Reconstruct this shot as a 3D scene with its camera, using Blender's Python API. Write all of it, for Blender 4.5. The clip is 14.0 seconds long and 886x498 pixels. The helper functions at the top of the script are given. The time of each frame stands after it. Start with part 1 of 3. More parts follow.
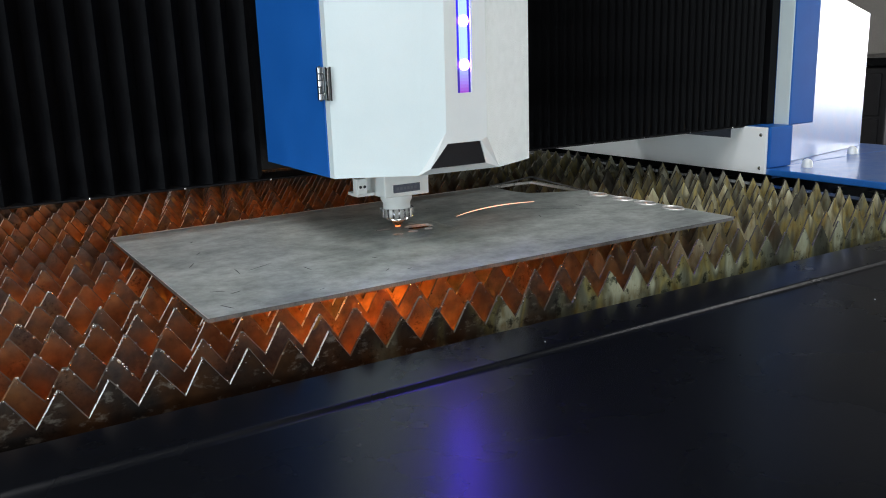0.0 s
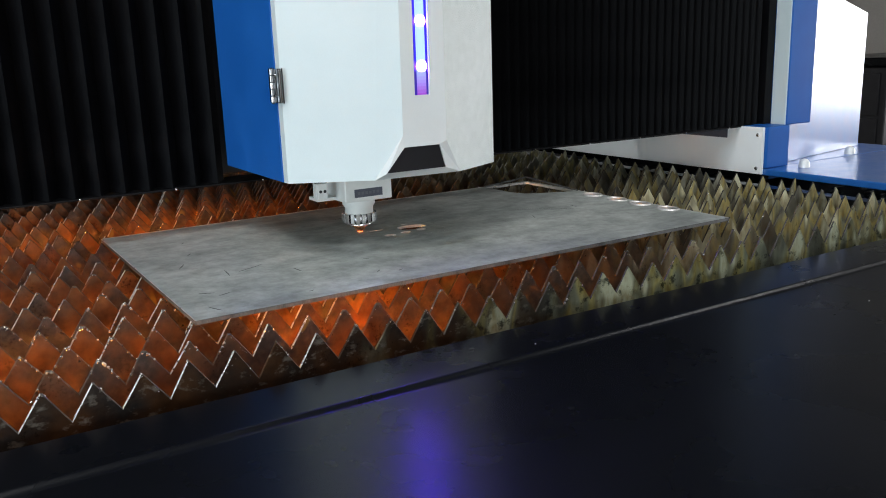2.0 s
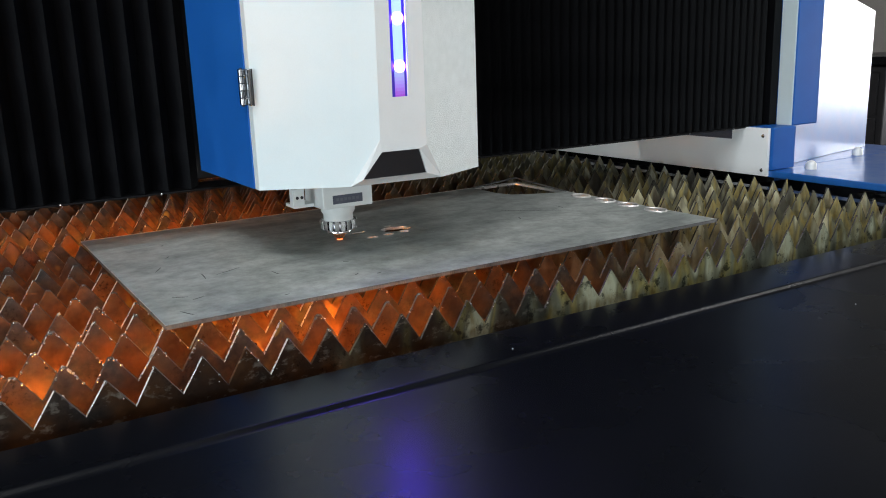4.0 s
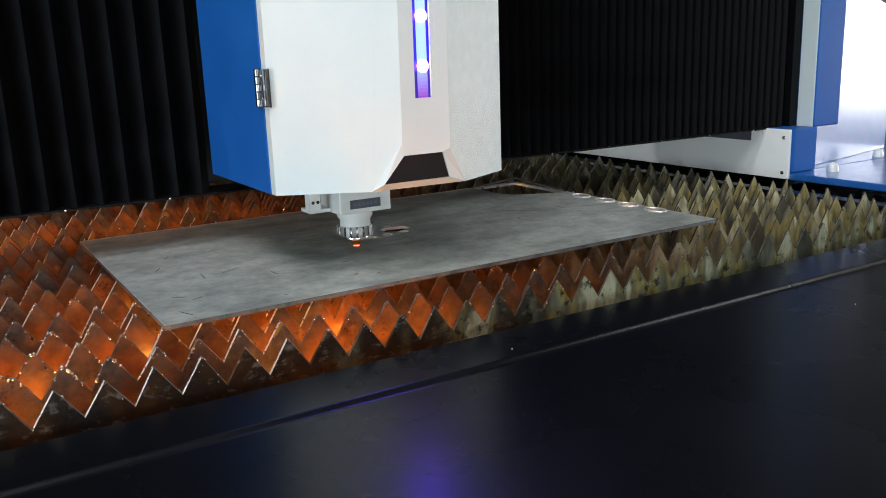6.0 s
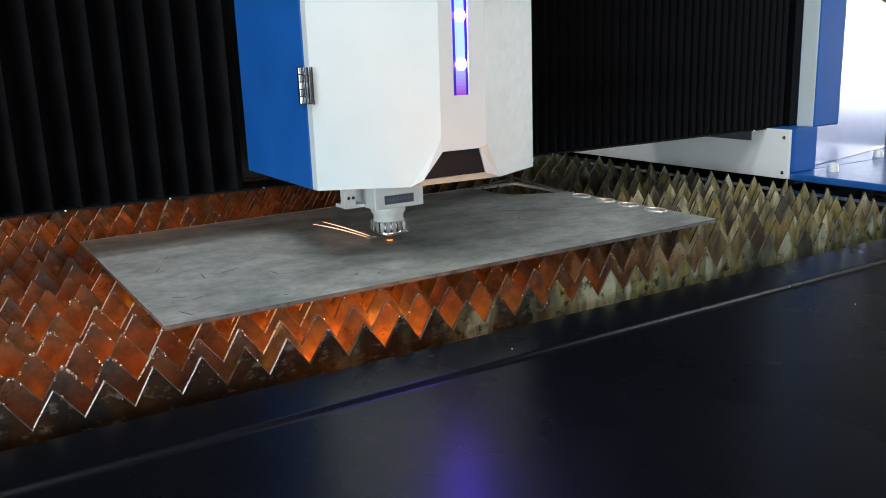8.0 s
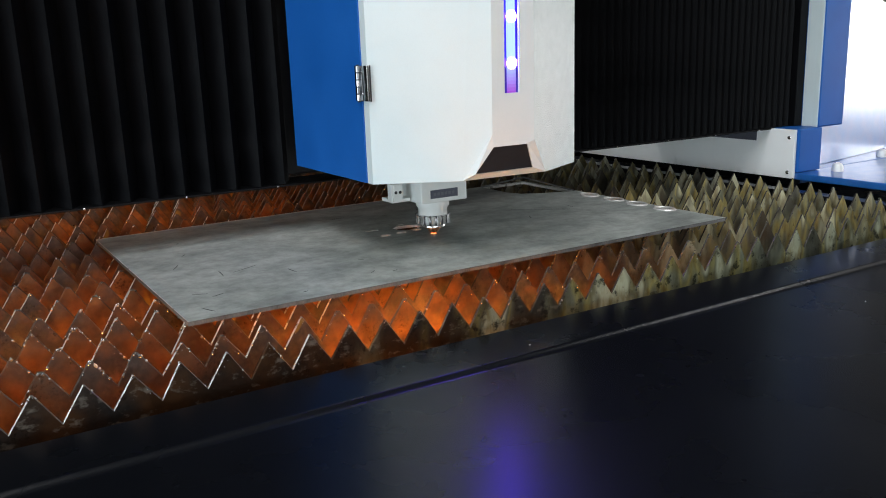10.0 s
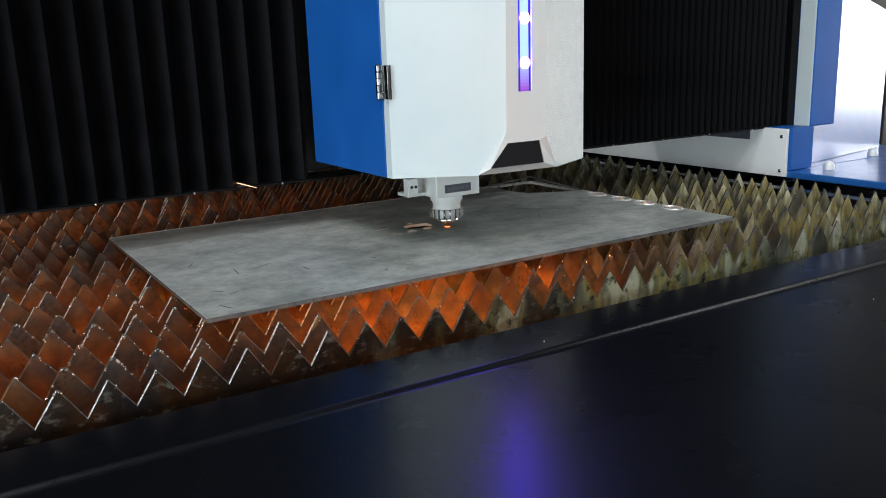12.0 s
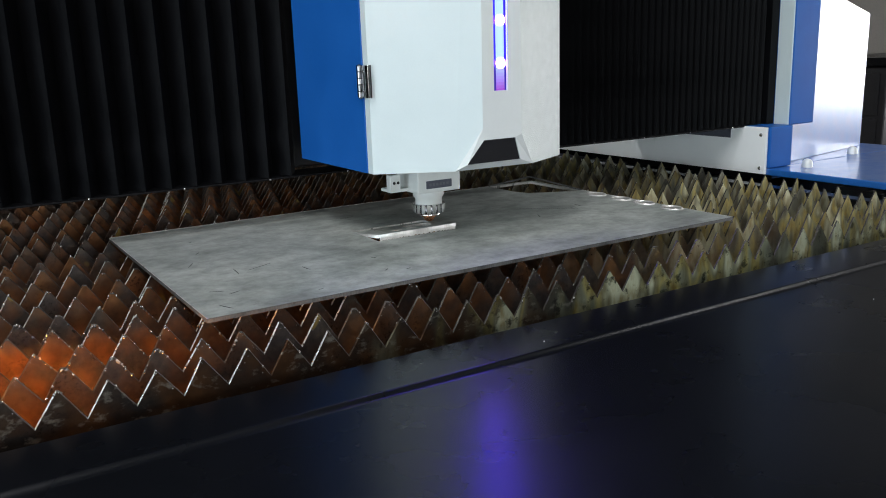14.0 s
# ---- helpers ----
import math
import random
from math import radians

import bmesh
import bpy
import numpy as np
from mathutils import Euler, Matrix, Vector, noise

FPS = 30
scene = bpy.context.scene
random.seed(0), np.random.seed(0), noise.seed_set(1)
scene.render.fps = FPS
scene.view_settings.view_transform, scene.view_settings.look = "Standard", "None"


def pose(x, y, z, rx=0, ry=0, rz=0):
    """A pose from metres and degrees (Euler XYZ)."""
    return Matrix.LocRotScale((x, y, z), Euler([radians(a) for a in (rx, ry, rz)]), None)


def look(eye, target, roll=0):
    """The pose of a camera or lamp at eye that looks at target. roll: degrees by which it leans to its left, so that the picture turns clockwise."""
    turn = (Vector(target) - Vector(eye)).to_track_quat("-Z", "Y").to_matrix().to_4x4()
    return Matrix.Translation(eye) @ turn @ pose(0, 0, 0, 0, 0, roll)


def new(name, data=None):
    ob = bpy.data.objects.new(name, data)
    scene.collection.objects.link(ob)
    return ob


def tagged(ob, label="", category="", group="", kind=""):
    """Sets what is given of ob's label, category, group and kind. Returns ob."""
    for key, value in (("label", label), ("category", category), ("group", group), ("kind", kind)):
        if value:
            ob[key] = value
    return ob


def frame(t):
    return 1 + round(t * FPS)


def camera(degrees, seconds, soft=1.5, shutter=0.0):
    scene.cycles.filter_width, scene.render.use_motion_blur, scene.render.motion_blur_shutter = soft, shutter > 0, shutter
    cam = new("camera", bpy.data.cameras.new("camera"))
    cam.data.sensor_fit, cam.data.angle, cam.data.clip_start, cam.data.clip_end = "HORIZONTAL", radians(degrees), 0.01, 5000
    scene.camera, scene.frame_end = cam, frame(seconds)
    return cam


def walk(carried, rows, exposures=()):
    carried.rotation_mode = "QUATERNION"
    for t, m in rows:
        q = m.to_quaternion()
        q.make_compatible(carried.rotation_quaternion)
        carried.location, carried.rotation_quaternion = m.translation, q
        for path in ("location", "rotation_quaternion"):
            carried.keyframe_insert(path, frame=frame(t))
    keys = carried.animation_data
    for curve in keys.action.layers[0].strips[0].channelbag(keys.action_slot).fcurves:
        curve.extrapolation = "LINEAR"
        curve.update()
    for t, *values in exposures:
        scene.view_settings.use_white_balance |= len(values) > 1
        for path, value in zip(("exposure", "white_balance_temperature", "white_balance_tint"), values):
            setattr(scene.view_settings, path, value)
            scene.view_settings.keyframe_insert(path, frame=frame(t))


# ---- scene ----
cam = camera(55.6, 14.0, soft=1.0)
PATH = [
    (0, (-0.2700, -1.0305, 1.1275), (0.7360, 0.6360, 0.6675), -1.93),
    (1.1, (-0.2700, -1.0305, 1.1275), (0.7360, 0.6360, 0.6675), -1.93),
    (1.25, (-0.2688, -1.0305, 1.1274), (0.7370, 0.6361, 0.6674), -1.93),
    (1.5, (-0.2636, -1.0303, 1.1271), (0.7418, 0.6365, 0.6672), -1.95),
    (2, (-0.2526, -1.0299, 1.1264), (0.7518, 0.6373, 0.6667), -1.97),
    (2.5, (-0.2424, -1.0295, 1.1258), (0.7609, 0.6381, 0.6662), -2.00),
    (3, (-0.2317, -1.0292, 1.1252), (0.7706, 0.6390, 0.6657), -2.02),
    (3.5, (-0.2219, -1.0288, 1.1246), (0.7796, 0.6397, 0.6653), -2.05),
    (3.9, (-0.2143, -1.0286, 1.1241), (0.7864, 0.6403, 0.6649), -2.06),
    (4.2, (-0.2120, -1.0285, 1.1240), (0.7885, 0.6405, 0.6648), -2.07),
    (5.5, (-0.2120, -1.0285, 1.1240), (0.7885, 0.6405, 0.6648), -2.07),
    (8.2, (-0.2120, -1.0285, 1.1240), (0.7885, 0.6405, 0.6648), -2.07),
    (8.4, (-0.2132, -1.0285, 1.1241), (0.7875, 0.6404, 0.6648), -2.07),
    (9, (-0.2239, -1.0289, 1.1247), (0.7781, 0.6393, 0.6653), -2.04),
    (9.5, (-0.2335, -1.0292, 1.1253), (0.7698, 0.6383, 0.6657), -2.02),
    (10, (-0.2436, -1.0296, 1.1259), (0.7610, 0.6372, 0.6662), -1.99),
    (10.5, (-0.2538, -1.0299, 1.1265), (0.7521, 0.6362, 0.6666), -1.97),
    (11, (-0.2630, -1.0303, 1.1271), (0.7441, 0.6352, 0.6670), -1.95),
    (11.3, (-0.2688, -1.0305, 1.1274), (0.7390, 0.6346, 0.6673), -1.93),
    (11.5, (-0.2700, -1.0305, 1.1275), (0.7380, 0.6345, 0.6673), -1.93),
    (14, (-0.2700, -1.0305, 1.1275), (0.7380, 0.6345, 0.6673), -1.93),
]
walk(cam, [(t, look(eye, target, roll)) for t, eye, target, roll in PATH])

# ---- light ----
scene.view_settings.exposure = 0.0
world = bpy.data.worlds.new("world")
scene.world = world
world.use_nodes = True
sky = world.node_tree.nodes.new("ShaderNodeTexSky")
sky.sky_type, sky.sun_disc, sky.sun_elevation, sky.sun_rotation = "NISHITA", False, radians(35), radians(200)
world.node_tree.links.new(sky.outputs[0], world.node_tree.nodes["Background"].inputs[0])
world.node_tree.nodes["Background"].inputs[1].default_value = 0.08


def area(name, where, target, size_x, size_y, power, colour=(1, 1, 1)):
    data = bpy.data.lights.new(name, "AREA")
    data.shape, data.size, data.size_y, data.energy, data.color = "RECTANGLE", size_x, size_y, power, colour
    ob = new(name, data)
    ob.matrix_world = look(where, target)
    return ob


# unseen lamps, added where light is wanted; the last brightens the white panel
LAMPS = [(-2.2, -2.6), (-0.3, -3.9), (5.4, -1.5), (-1.5, -0.9), (-1.6, 3.0)]
for lx, ly in LAMPS:
    area("unseen_lamp_light", (lx, ly, 4.93), (lx, ly, 0), 1.5, 0.5, 76, (0.97, 0.98, 1.0))
area("west_window_light", (-4.97, -2.3, 1.05), (0, -2.3, 1.05), 3.9, 1.15, 180, (0.76, 0.91, 1.0))
area("east_window_light", (6.97, -0.65, 1.1), (0, -0.65, 1.1), 2.2, 0.9, 96, (0.93, 0.96, 1.0))
# made-up fill from the camera's side, to brighten the head's front
area("south_fill_light", (-0.6, -4.97, 1.5), (-0.6, 0, 1.5), 2.8, 1.1, 50, (0.9, 0.96, 1.0))


# ---- materials ----
def nodes_of(name):
    m = bpy.data.materials.new(name)
    m.use_nodes = True
    return m, m.node_tree, m.node_tree.nodes["Principled BSDF"]


def ramp(tree, source, stops):
    r = tree.nodes.new("ShaderNodeValToRGB")
    e = r.color_ramp.elements
    while len(e) < len(stops):
        e.new(0.5)
    for k, (p, c) in enumerate(stops):
        e[k].position, e[k].color = p, (*c, 1)
    tree.links.new(source, r.inputs[0])
    return r.outputs[0]


def noise_of(tree, scale, detail=4, stretch=(1, 1, 1), rough=0.55):
    co = tree.nodes.new("ShaderNodeTexCoord")
    mp = tree.nodes.new("ShaderNodeMapping")
    mp.inputs["Scale"].default_value = stretch
    n = tree.nodes.new("ShaderNodeTexNoise")
    n.inputs["Scale"].default_value, n.inputs["Detail"].default_value, n.inputs["Roughness"].default_value = scale, detail, rough
    tree.links.new(co.outputs["Object"], mp.inputs[0])
    tree.links.new(mp.outputs[0], n.inputs["Vector"])
    return n.outputs["Fac"]


def blend(tree, fac, a, b, mode="MIX"):
    x = tree.nodes.new("ShaderNodeMix")
    x.data_type, x.blend_type = "RGBA", mode
    for socket, v in ((x.inputs["Factor"], fac), (x.inputs["A"], a), (x.inputs["B"], b)):
        if isinstance(v, (int, float)):
            socket.default_value = v
        elif isinstance(v, tuple):
            socket.default_value = (*v, 1)
        else:
            tree.links.new(v, socket)
    return x.outputs["Result"]


def bumped(tree, bsdf, height, strength, distance=0.001, prior=None):
    b = tree.nodes.new("ShaderNodeBump")
    b.inputs["Strength"].default_value, b.inputs["Distance"].default_value = strength, distance
    tree.links.new(height, b.inputs["Height"])
    if prior is not None:
        tree.links.new(prior, b.inputs["Normal"])
    tree.links.new(b.outputs[0], bsdf.inputs["Normal"])
    return b.outputs[0]


def surface(name, low, high, rough=(0.4, 0.6), metal=0.0, scale=30, fine=250, bump=0.1, stretch=(1, 1, 1), coat=0.0, spec=0.5):
    """A surface whose colour and gloss drift between two values at two scales, with fine relief."""
    m, tree, bsdf = nodes_of(name)
    big, small = noise_of(tree, scale, 5, stretch), noise_of(tree, fine, 3, stretch)
    both = tree.nodes.new("ShaderNodeMix")
    both.inputs[0].default_value = 0.35
    tree.links.new(big, both.inputs[2]), tree.links.new(small, both.inputs[3])
    tree.links.new(ramp(tree, both.outputs[0], [(0.35, low), (0.65, high)]), bsdf.inputs["Base Color"])
    tree.links.new(ramp(tree, big, [(0.3, (rough[0],) * 3), (0.7, (rough[1],) * 3)]), bsdf.inputs["Roughness"])
    bsdf.inputs["Metallic"].default_value = metal
    bsdf.inputs["Coat Weight"].default_value = coat
    bsdf.inputs["Specular IOR Level"].default_value = spec
    bsdf.inputs["Coat Roughness"].default_value = 0.24
    bumped(tree, bsdf, small, bump)
    return m


def glow(name, colour, strength):
    m, tree, bsdf = nodes_of(name)
    bsdf.inputs["Base Color"].default_value = (0.02, 0.02, 0.02, 1)
    bsdf.inputs["Emission Color"].default_value = (*colour, 1)
    bsdf.inputs["Emission Strength"].default_value = strength
    return m


def slat_material(name, burnt_tone, clean_from, clean_to, ash, tone):
    """Toothed steel: burnt and rusty where the cutting throws its sparks, cleaner and golden where it seldom reaches;
    the clean colour also holds the brighter light there.
    """
    m, tree, bsdf = nodes_of(name)
    big, mid, fine = noise_of(tree, 9, 4), noise_of(tree, 38, 6, rough=0.6), noise_of(tree, 75, 4)
    steel = ramp(tree, mid, [(0.28, (0.05, 0.046, 0.044)), (0.5, (0.10, 0.086, 0.074)), (0.7, (0.20, 0.165, 0.125))])
    tooth = noise_of(tree, 21, 2, (1, 5, 0.35), 0.45)
    clean = ramp(tree, tooth, [(0.36, (0.12, 0.115, 0.09)), (0.44, (0.30, 0.295, 0.21)), (0.50, (0.54, 0.45, 0.18)), (0.56, (0.29, 0.27, 0.18)), (0.62, (0.74, 0.71, 0.52))])
    smear = ramp(tree, noise_of(tree, 60, 4, (1.0, 1, 0.35), 0.6), [(0.34, (0.62, 0.52, 0.36)), (0.54, (1, 1, 1))])
    clean = blend(tree, 1.0, clean, smear, "MULTIPLY")
    blot = ramp(tree, noise_of(tree, 44, 5, rough=0.65), [(0.36 if ash else 0.28, (0.13, 0.14, 0.13)), (0.45 if ash else 0.36, (1, 1, 1))])
    clean = blend(tree, 1.0, clean, blot, "MULTIPLY")
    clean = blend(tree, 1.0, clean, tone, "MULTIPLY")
    rust = ramp(tree, noise_of(tree, 30, 3), [(0.34, (0.14, 0.06, 0.024)), (0.64, (0.33, 0.15, 0.055))])
    spread = ramp(tree, big, [(0.42, (0, 0, 0)), (0.58, (0.85, 0.85, 0.85))])
    co = tree.nodes.new("ShaderNodeTexCoord")
    xyz = tree.nodes.new("ShaderNodeSeparateXYZ")
    tree.links.new(co.outputs["Object"], xyz.inputs[0])
    drift = tree.nodes.new("ShaderNodeMath")
    drift.operation = "MULTIPLY_ADD"
    drift.inputs[1].default_value = 0.5
    tree.links.new(tooth, drift.inputs[0]), tree.links.new(xyz.outputs[0], drift.inputs[2])
    wear = tree.nodes.new("ShaderNodeMapRange")
    wear.inputs["From Min"].default_value, wear.inputs["From Max"].default_value = clean_from + 0.25, clean_to + 0.25
    tree.links.new(drift.outputs[0], wear.inputs["Value"])
    soot = ramp(tree, noise_of(tree, 190, 4, rough=0.7), [(0.34, (0.4, 0.37, 0.34)), (0.48, (1, 1, 1))])
    where = ramp(tree, noise_of(tree, 16, 3), [(0.54, (0, 0, 0)), (0.62, (1, 1, 1))])
    burnt = blend(tree, spread, steel, rust)
    burnt = blend(tree, where, burnt, blend(tree, 1.0, burnt, soot, "MULTIPLY"))
    ochre = ramp(tree, noise_of(tree, 17, 2, (1, 4, 0.7), 0.4), [(0.69, (0, 0, 0)), (0.72, (0.8, 0.8, 0.8))])
    burnt = blend(tree, ochre, burnt, (0.38, 0.27, 0.07))
    burnt = blend(tree, 1.0, burnt, (burnt_tone, burnt_tone * 1.02, burnt_tone * 1.1), "MULTIPLY")
    powder = ramp(tree, noise_of(tree, 52, 5, (1, 1, 1.6), 0.6), [(0.56, (0, 0, 0)), (0.68, (ash,) * 3)])
    burnt = blend(tree, powder, burnt, (0.30, 0.28, 0.24))
    tree.links.new(blend(tree, wear.outputs[0], burnt, clean), bsdf.inputs["Base Color"])
    tree.links.new(ramp(tree, mid, [(0.3, (0.5,) * 3), (0.7, (0.27,) * 3)]), bsdf.inputs["Roughness"])
    metal = tree.nodes.new("ShaderNodeMapRange")
    metal.inputs["To Min"].default_value, metal.inputs["To Max"].default_value = 0.9, 0.62
    tree.links.new(wear.outputs[0], metal.inputs["Value"]), tree.links.new(metal.outputs[0], bsdf.inputs["Metallic"])
    n = bumped(tree, bsdf, mid, 0.4, 0.0016)
    bumped(tree, bsdf, fine, 0.3, 0.0007, n)
    return m


def plate_material():
    m, tree, bsdf = nodes_of("mill_scale_steel")
    big, mid, fine = noise_of(tree, 5.5, 5, (1, 1.15, 1), 0.55), noise_of(tree, 17, 6, (1, 1.3, 1), 0.6), noise_of(tree, 400, 2)
    base = ramp(tree, big, [(0.3, (0.28, 0.305, 0.29)), (0.5, (0.385, 0.412, 0.392)), (0.7, (0.48, 0.508, 0.482))])
    streak = ramp(tree, mid, [(0.35, (0.72,) * 3), (0.65, (1.12,) * 3)])
    mottle = ramp(tree, noise_of(tree, 70, 5, rough=0.7), [(0.35, (0.8, 0.8, 0.78)), (0.6, (1.06,) * 3)])
    rust = ramp(tree, noise_of(tree, 11, 6, rough=0.75), [(0.64, (0, 0, 0)), (0.76, (0.4,) * 3)])
    tint = blend(tree, 1.0, blend(tree, 1.0, base, streak, "MULTIPLY"), mottle, "MULTIPLY")
    tree.links.new(blend(tree, rust, tint, (0.16, 0.13, 0.09)), bsdf.inputs["Base Color"])
    tree.links.new(ramp(tree, mid, [(0.3, (0.52,) * 3), (0.7, (0.4,) * 3)]), bsdf.inputs["Roughness"])
    bsdf.inputs["Metallic"].default_value = 0.25
    bumped(tree, bsdf, fine, 0.12, 0.0004)
    return m


SLAT = slat_material("burnt_slat_steel", 0.95, 0.62, 1.25, 0.0, (1.24, 1.26, 1.2))
# front slat: soot, and the shade of its outer face put into the colour
SHADED_SLAT = slat_material("sooty_shaded_slat_steel", 0.31, 0.2, 0.6, 0.55, (0.70, 0.78, 0.76))
# slats from the ninth on: the same steel, its clean tone darker and greyer
FAR_SLAT = slat_material("far_slat_steel", 0.85, 0.62, 1.25, 0.0, (0.55, 0.57, 0.6))
# soot on the tooth edges, with the shade of their far side painted in
SHADE_EDGE = surface("sooty_shaded_edge", (0.035, 0.033, 0.03), (0.11, 0.10, 0.085), (0.4, 0.6), 0.7, 70, 400, 0.3)
PLATE = plate_material()
CUT_EDGE = surface("fresh_cut_edge", (0.45, 0.44, 0.42), (0.7, 0.68, 0.66), (0.25, 0.4), 0.5, 60, 500, 0.3, (1, 1, 0.15))
SCRATCH = surface("dark_scratch", (0.03, 0.03, 0.03), (0.09, 0.09, 0.09), (0.5, 0.7), 0.2, 80, 400, 0.2)
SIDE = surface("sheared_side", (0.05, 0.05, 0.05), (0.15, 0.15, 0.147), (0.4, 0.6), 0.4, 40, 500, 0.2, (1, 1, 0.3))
SLAG = surface("slag", (0.16, 0.155, 0.15), (0.5, 0.49, 0.47), (0.12, 0.34), 0.85, 120, 500, 0.4)
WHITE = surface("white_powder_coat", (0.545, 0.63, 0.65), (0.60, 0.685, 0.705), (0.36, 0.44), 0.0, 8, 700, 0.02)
# side panel: white raised to stand for light missing under the gantry
PANEL_WHITE = surface("lit_white_coat", (0.84, 0.86, 0.86), (0.89, 0.91, 0.91), (0.3, 0.4), 0.0, 8, 700, 0.03)
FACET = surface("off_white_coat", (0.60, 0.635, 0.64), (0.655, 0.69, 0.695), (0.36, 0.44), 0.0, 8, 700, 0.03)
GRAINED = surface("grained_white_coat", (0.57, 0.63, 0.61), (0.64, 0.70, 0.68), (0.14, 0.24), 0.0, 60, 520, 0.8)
BLUE = surface("blue_powder_coat", (0.007, 0.085, 0.34), (0.010, 0.105, 0.40), (0.42, 0.5), 0.0, 10, 600, 0.03, spec=0.2)
GLOSS_BLUE = surface("glossy_blue_paint", (0.012, 0.105, 0.38), (0.016, 0.13, 0.44), (0.3, 0.42), 0.0, 26, 300, 0.04, coat=1.0)
# bright metal that paints the glints on slopes facing the left window
GLINT_EDGE = surface("bright_glint_edge", (0.6, 0.59, 0.57), (0.9, 0.89, 0.87), (0.2, 0.4), 1.0, 90, 600, 0.3)
BLACK_COVER = surface("black_cover_paint", (0.0025, 0.003, 0.004), (0.004, 0.0045, 0.006), (0.25, 0.31), 0.0, 5, 500, 0.008, spec=0.19)
RUBBER = surface("black_bellows_cloth", (0.0010, 0.0011, 0.0016), (0.0021, 0.0022, 0.0031), (0.45, 0.6), 0.0, 20, 900, 0.15, spec=0.15)
DARK = surface("dark_plastic", (0.012, 0.012, 0.014), (0.02, 0.02, 0.023), (0.3, 0.4), 0.0, 20, 400, 0.05)
ALU = surface("bead_blasted_aluminium", (0.72, 0.735, 0.72), (0.80, 0.815, 0.80), (0.3, 0.42), 0.15, 40, 900, 0.1)
CHROME = surface("chrome", (0.62, 0.62, 0.63), (0.75, 0.75, 0.76), (0.08, 0.16), 1.0, 50, 400, 0.03)
# hinge and collar core: chrome dimmed, its dark reflections put into the colour
DIM_CHROME = surface("dim_chrome", (0.22, 0.22, 0.23), (0.4, 0.4, 0.41), (0.1, 0.2), 1.0, 90, 400, 0.05)
DARK_CHROME = surface("dark_chrome", (0.10, 0.105, 0.11), (0.2, 0.2, 0.21), (0.1, 0.18), 1.0, 50, 400, 0.05)
COPPER = surface("copper_nozzle", (0.55, 0.25, 0.13), (0.72, 0.36, 0.2), (0.2, 0.35), 0.9, 80, 500, 0.08)
LABEL = surface("grey_label", (0.06, 0.065, 0.09), (0.09, 0.095, 0.12), (0.4, 0.5), 0.0, 60, 500, 0.02)
INK = surface("pale_print", (0.10, 0.10, 0.12), (0.13, 0.13, 0.15), (0.5, 0.6), 0.0, 60, 500, 0.02)
CONCRETE = surface("concrete", (0.16, 0.16, 0.155), (0.27, 0.27, 0.26), (0.5, 0.7), 0.0, 1.4, 40, 0.2)
HALL_WALL = surface("hall_wall_paint", (0.40, 0.38, 0.35), (0.48, 0.455, 0.42), (0.6, 0.75), 0.0, 0.8, 60, 0.1)
# unseen roof, toned dark so that the black cover reflects little
HALL_ROOF = surface("hall_roof_sheet", (0.11, 0.11, 0.115), (0.16, 0.16, 0.165), (0.5, 0.7), 0.0, 1, 40, 0.1)
GLASS, glass_tree, glass_bsdf = nodes_of("window_glass")
glass_bsdf.inputs["Transmission Weight"].default_value, glass_bsdf.inputs["Roughness"].default_value = 1.0, 0.02
LAMP_GLASS = glow("lamp_glass", (0.93, 0.97, 1.0), 4)
SPARK = glow("spark_glow", (1.0, 0.33, 0.045), 390)
HOT = glow("hot_spot", (1.0, 0.24, 0.07), 3)
STREAK = glow("spark_streak", (1.0, 0.5, 0.32), 2.2)
LED_WHITE = glow("led_white", (0.0092, 0.0142, 1.0), 62)
LED_NODE = glow("led_node", (0.24, 0.075, 1.0), 92)
LED_BLUE = glow("led_blue", (0.03, 0.006, 0.42), 0.9)
LED_END = [glow("led_end", (0.40 - 0.012 * k, 0.07 + 0.05 * k, 0.75 + 0.035 * k), 0.9 + 0.05 * k) for k in range(8)]


# ---- building blocks ----
def mesh_of(bm, name, material, smooth=False):
    me = bpy.data.meshes.new(name)
    bmesh.ops.recalc_face_normals(bm, faces=bm.faces)
    bm.to_mesh(me)
    bm.free()
    me.materials.append(material)
    if smooth:
        for p in me.polygons:
            p.use_smooth = True
        me.set_sharp_from_angle(angle=radians(35))
    return me


def part(name, bm, material, parent=None, label="", smooth=False):
    ob = new(name, mesh_of(bm, name, material, smooth))
    ob.parent = parent
    if label:
        ob["label"] = label
    return ob


def empty(name, where=(0, 0, 0)):
    ob = new(name)
    ob.empty_display_size = 0.05
    ob.location = where
    return ob


def box(bm, x0, x1, y0, y1, z0, z1, bevel=0.0):
    g = bmesh.ops.create_cube(bm, size=1)
    for v in g["verts"]:
        v.co = Vector(((x0 + x1) / 2 + v.co.x * (x1 - x0), (y0 + y1) / 2 + v.co.y * (y1 - y0), (z0 + z1) / 2 + v.co.z * (z1 - z0)))
    if bevel:
        edges = list({e for v in g["verts"] for e in v.link_edges})
        bmesh.ops.bevel(bm, geom=edges, offset=bevel, segments=2, profile=0.5, affect="EDGES")
    return bm


def boxed(x0, x1, y0, y1, z0, z1, bevel=0.0):
    return box(bmesh.new(), x0, x1, y0, y1, z0, z1, bevel)


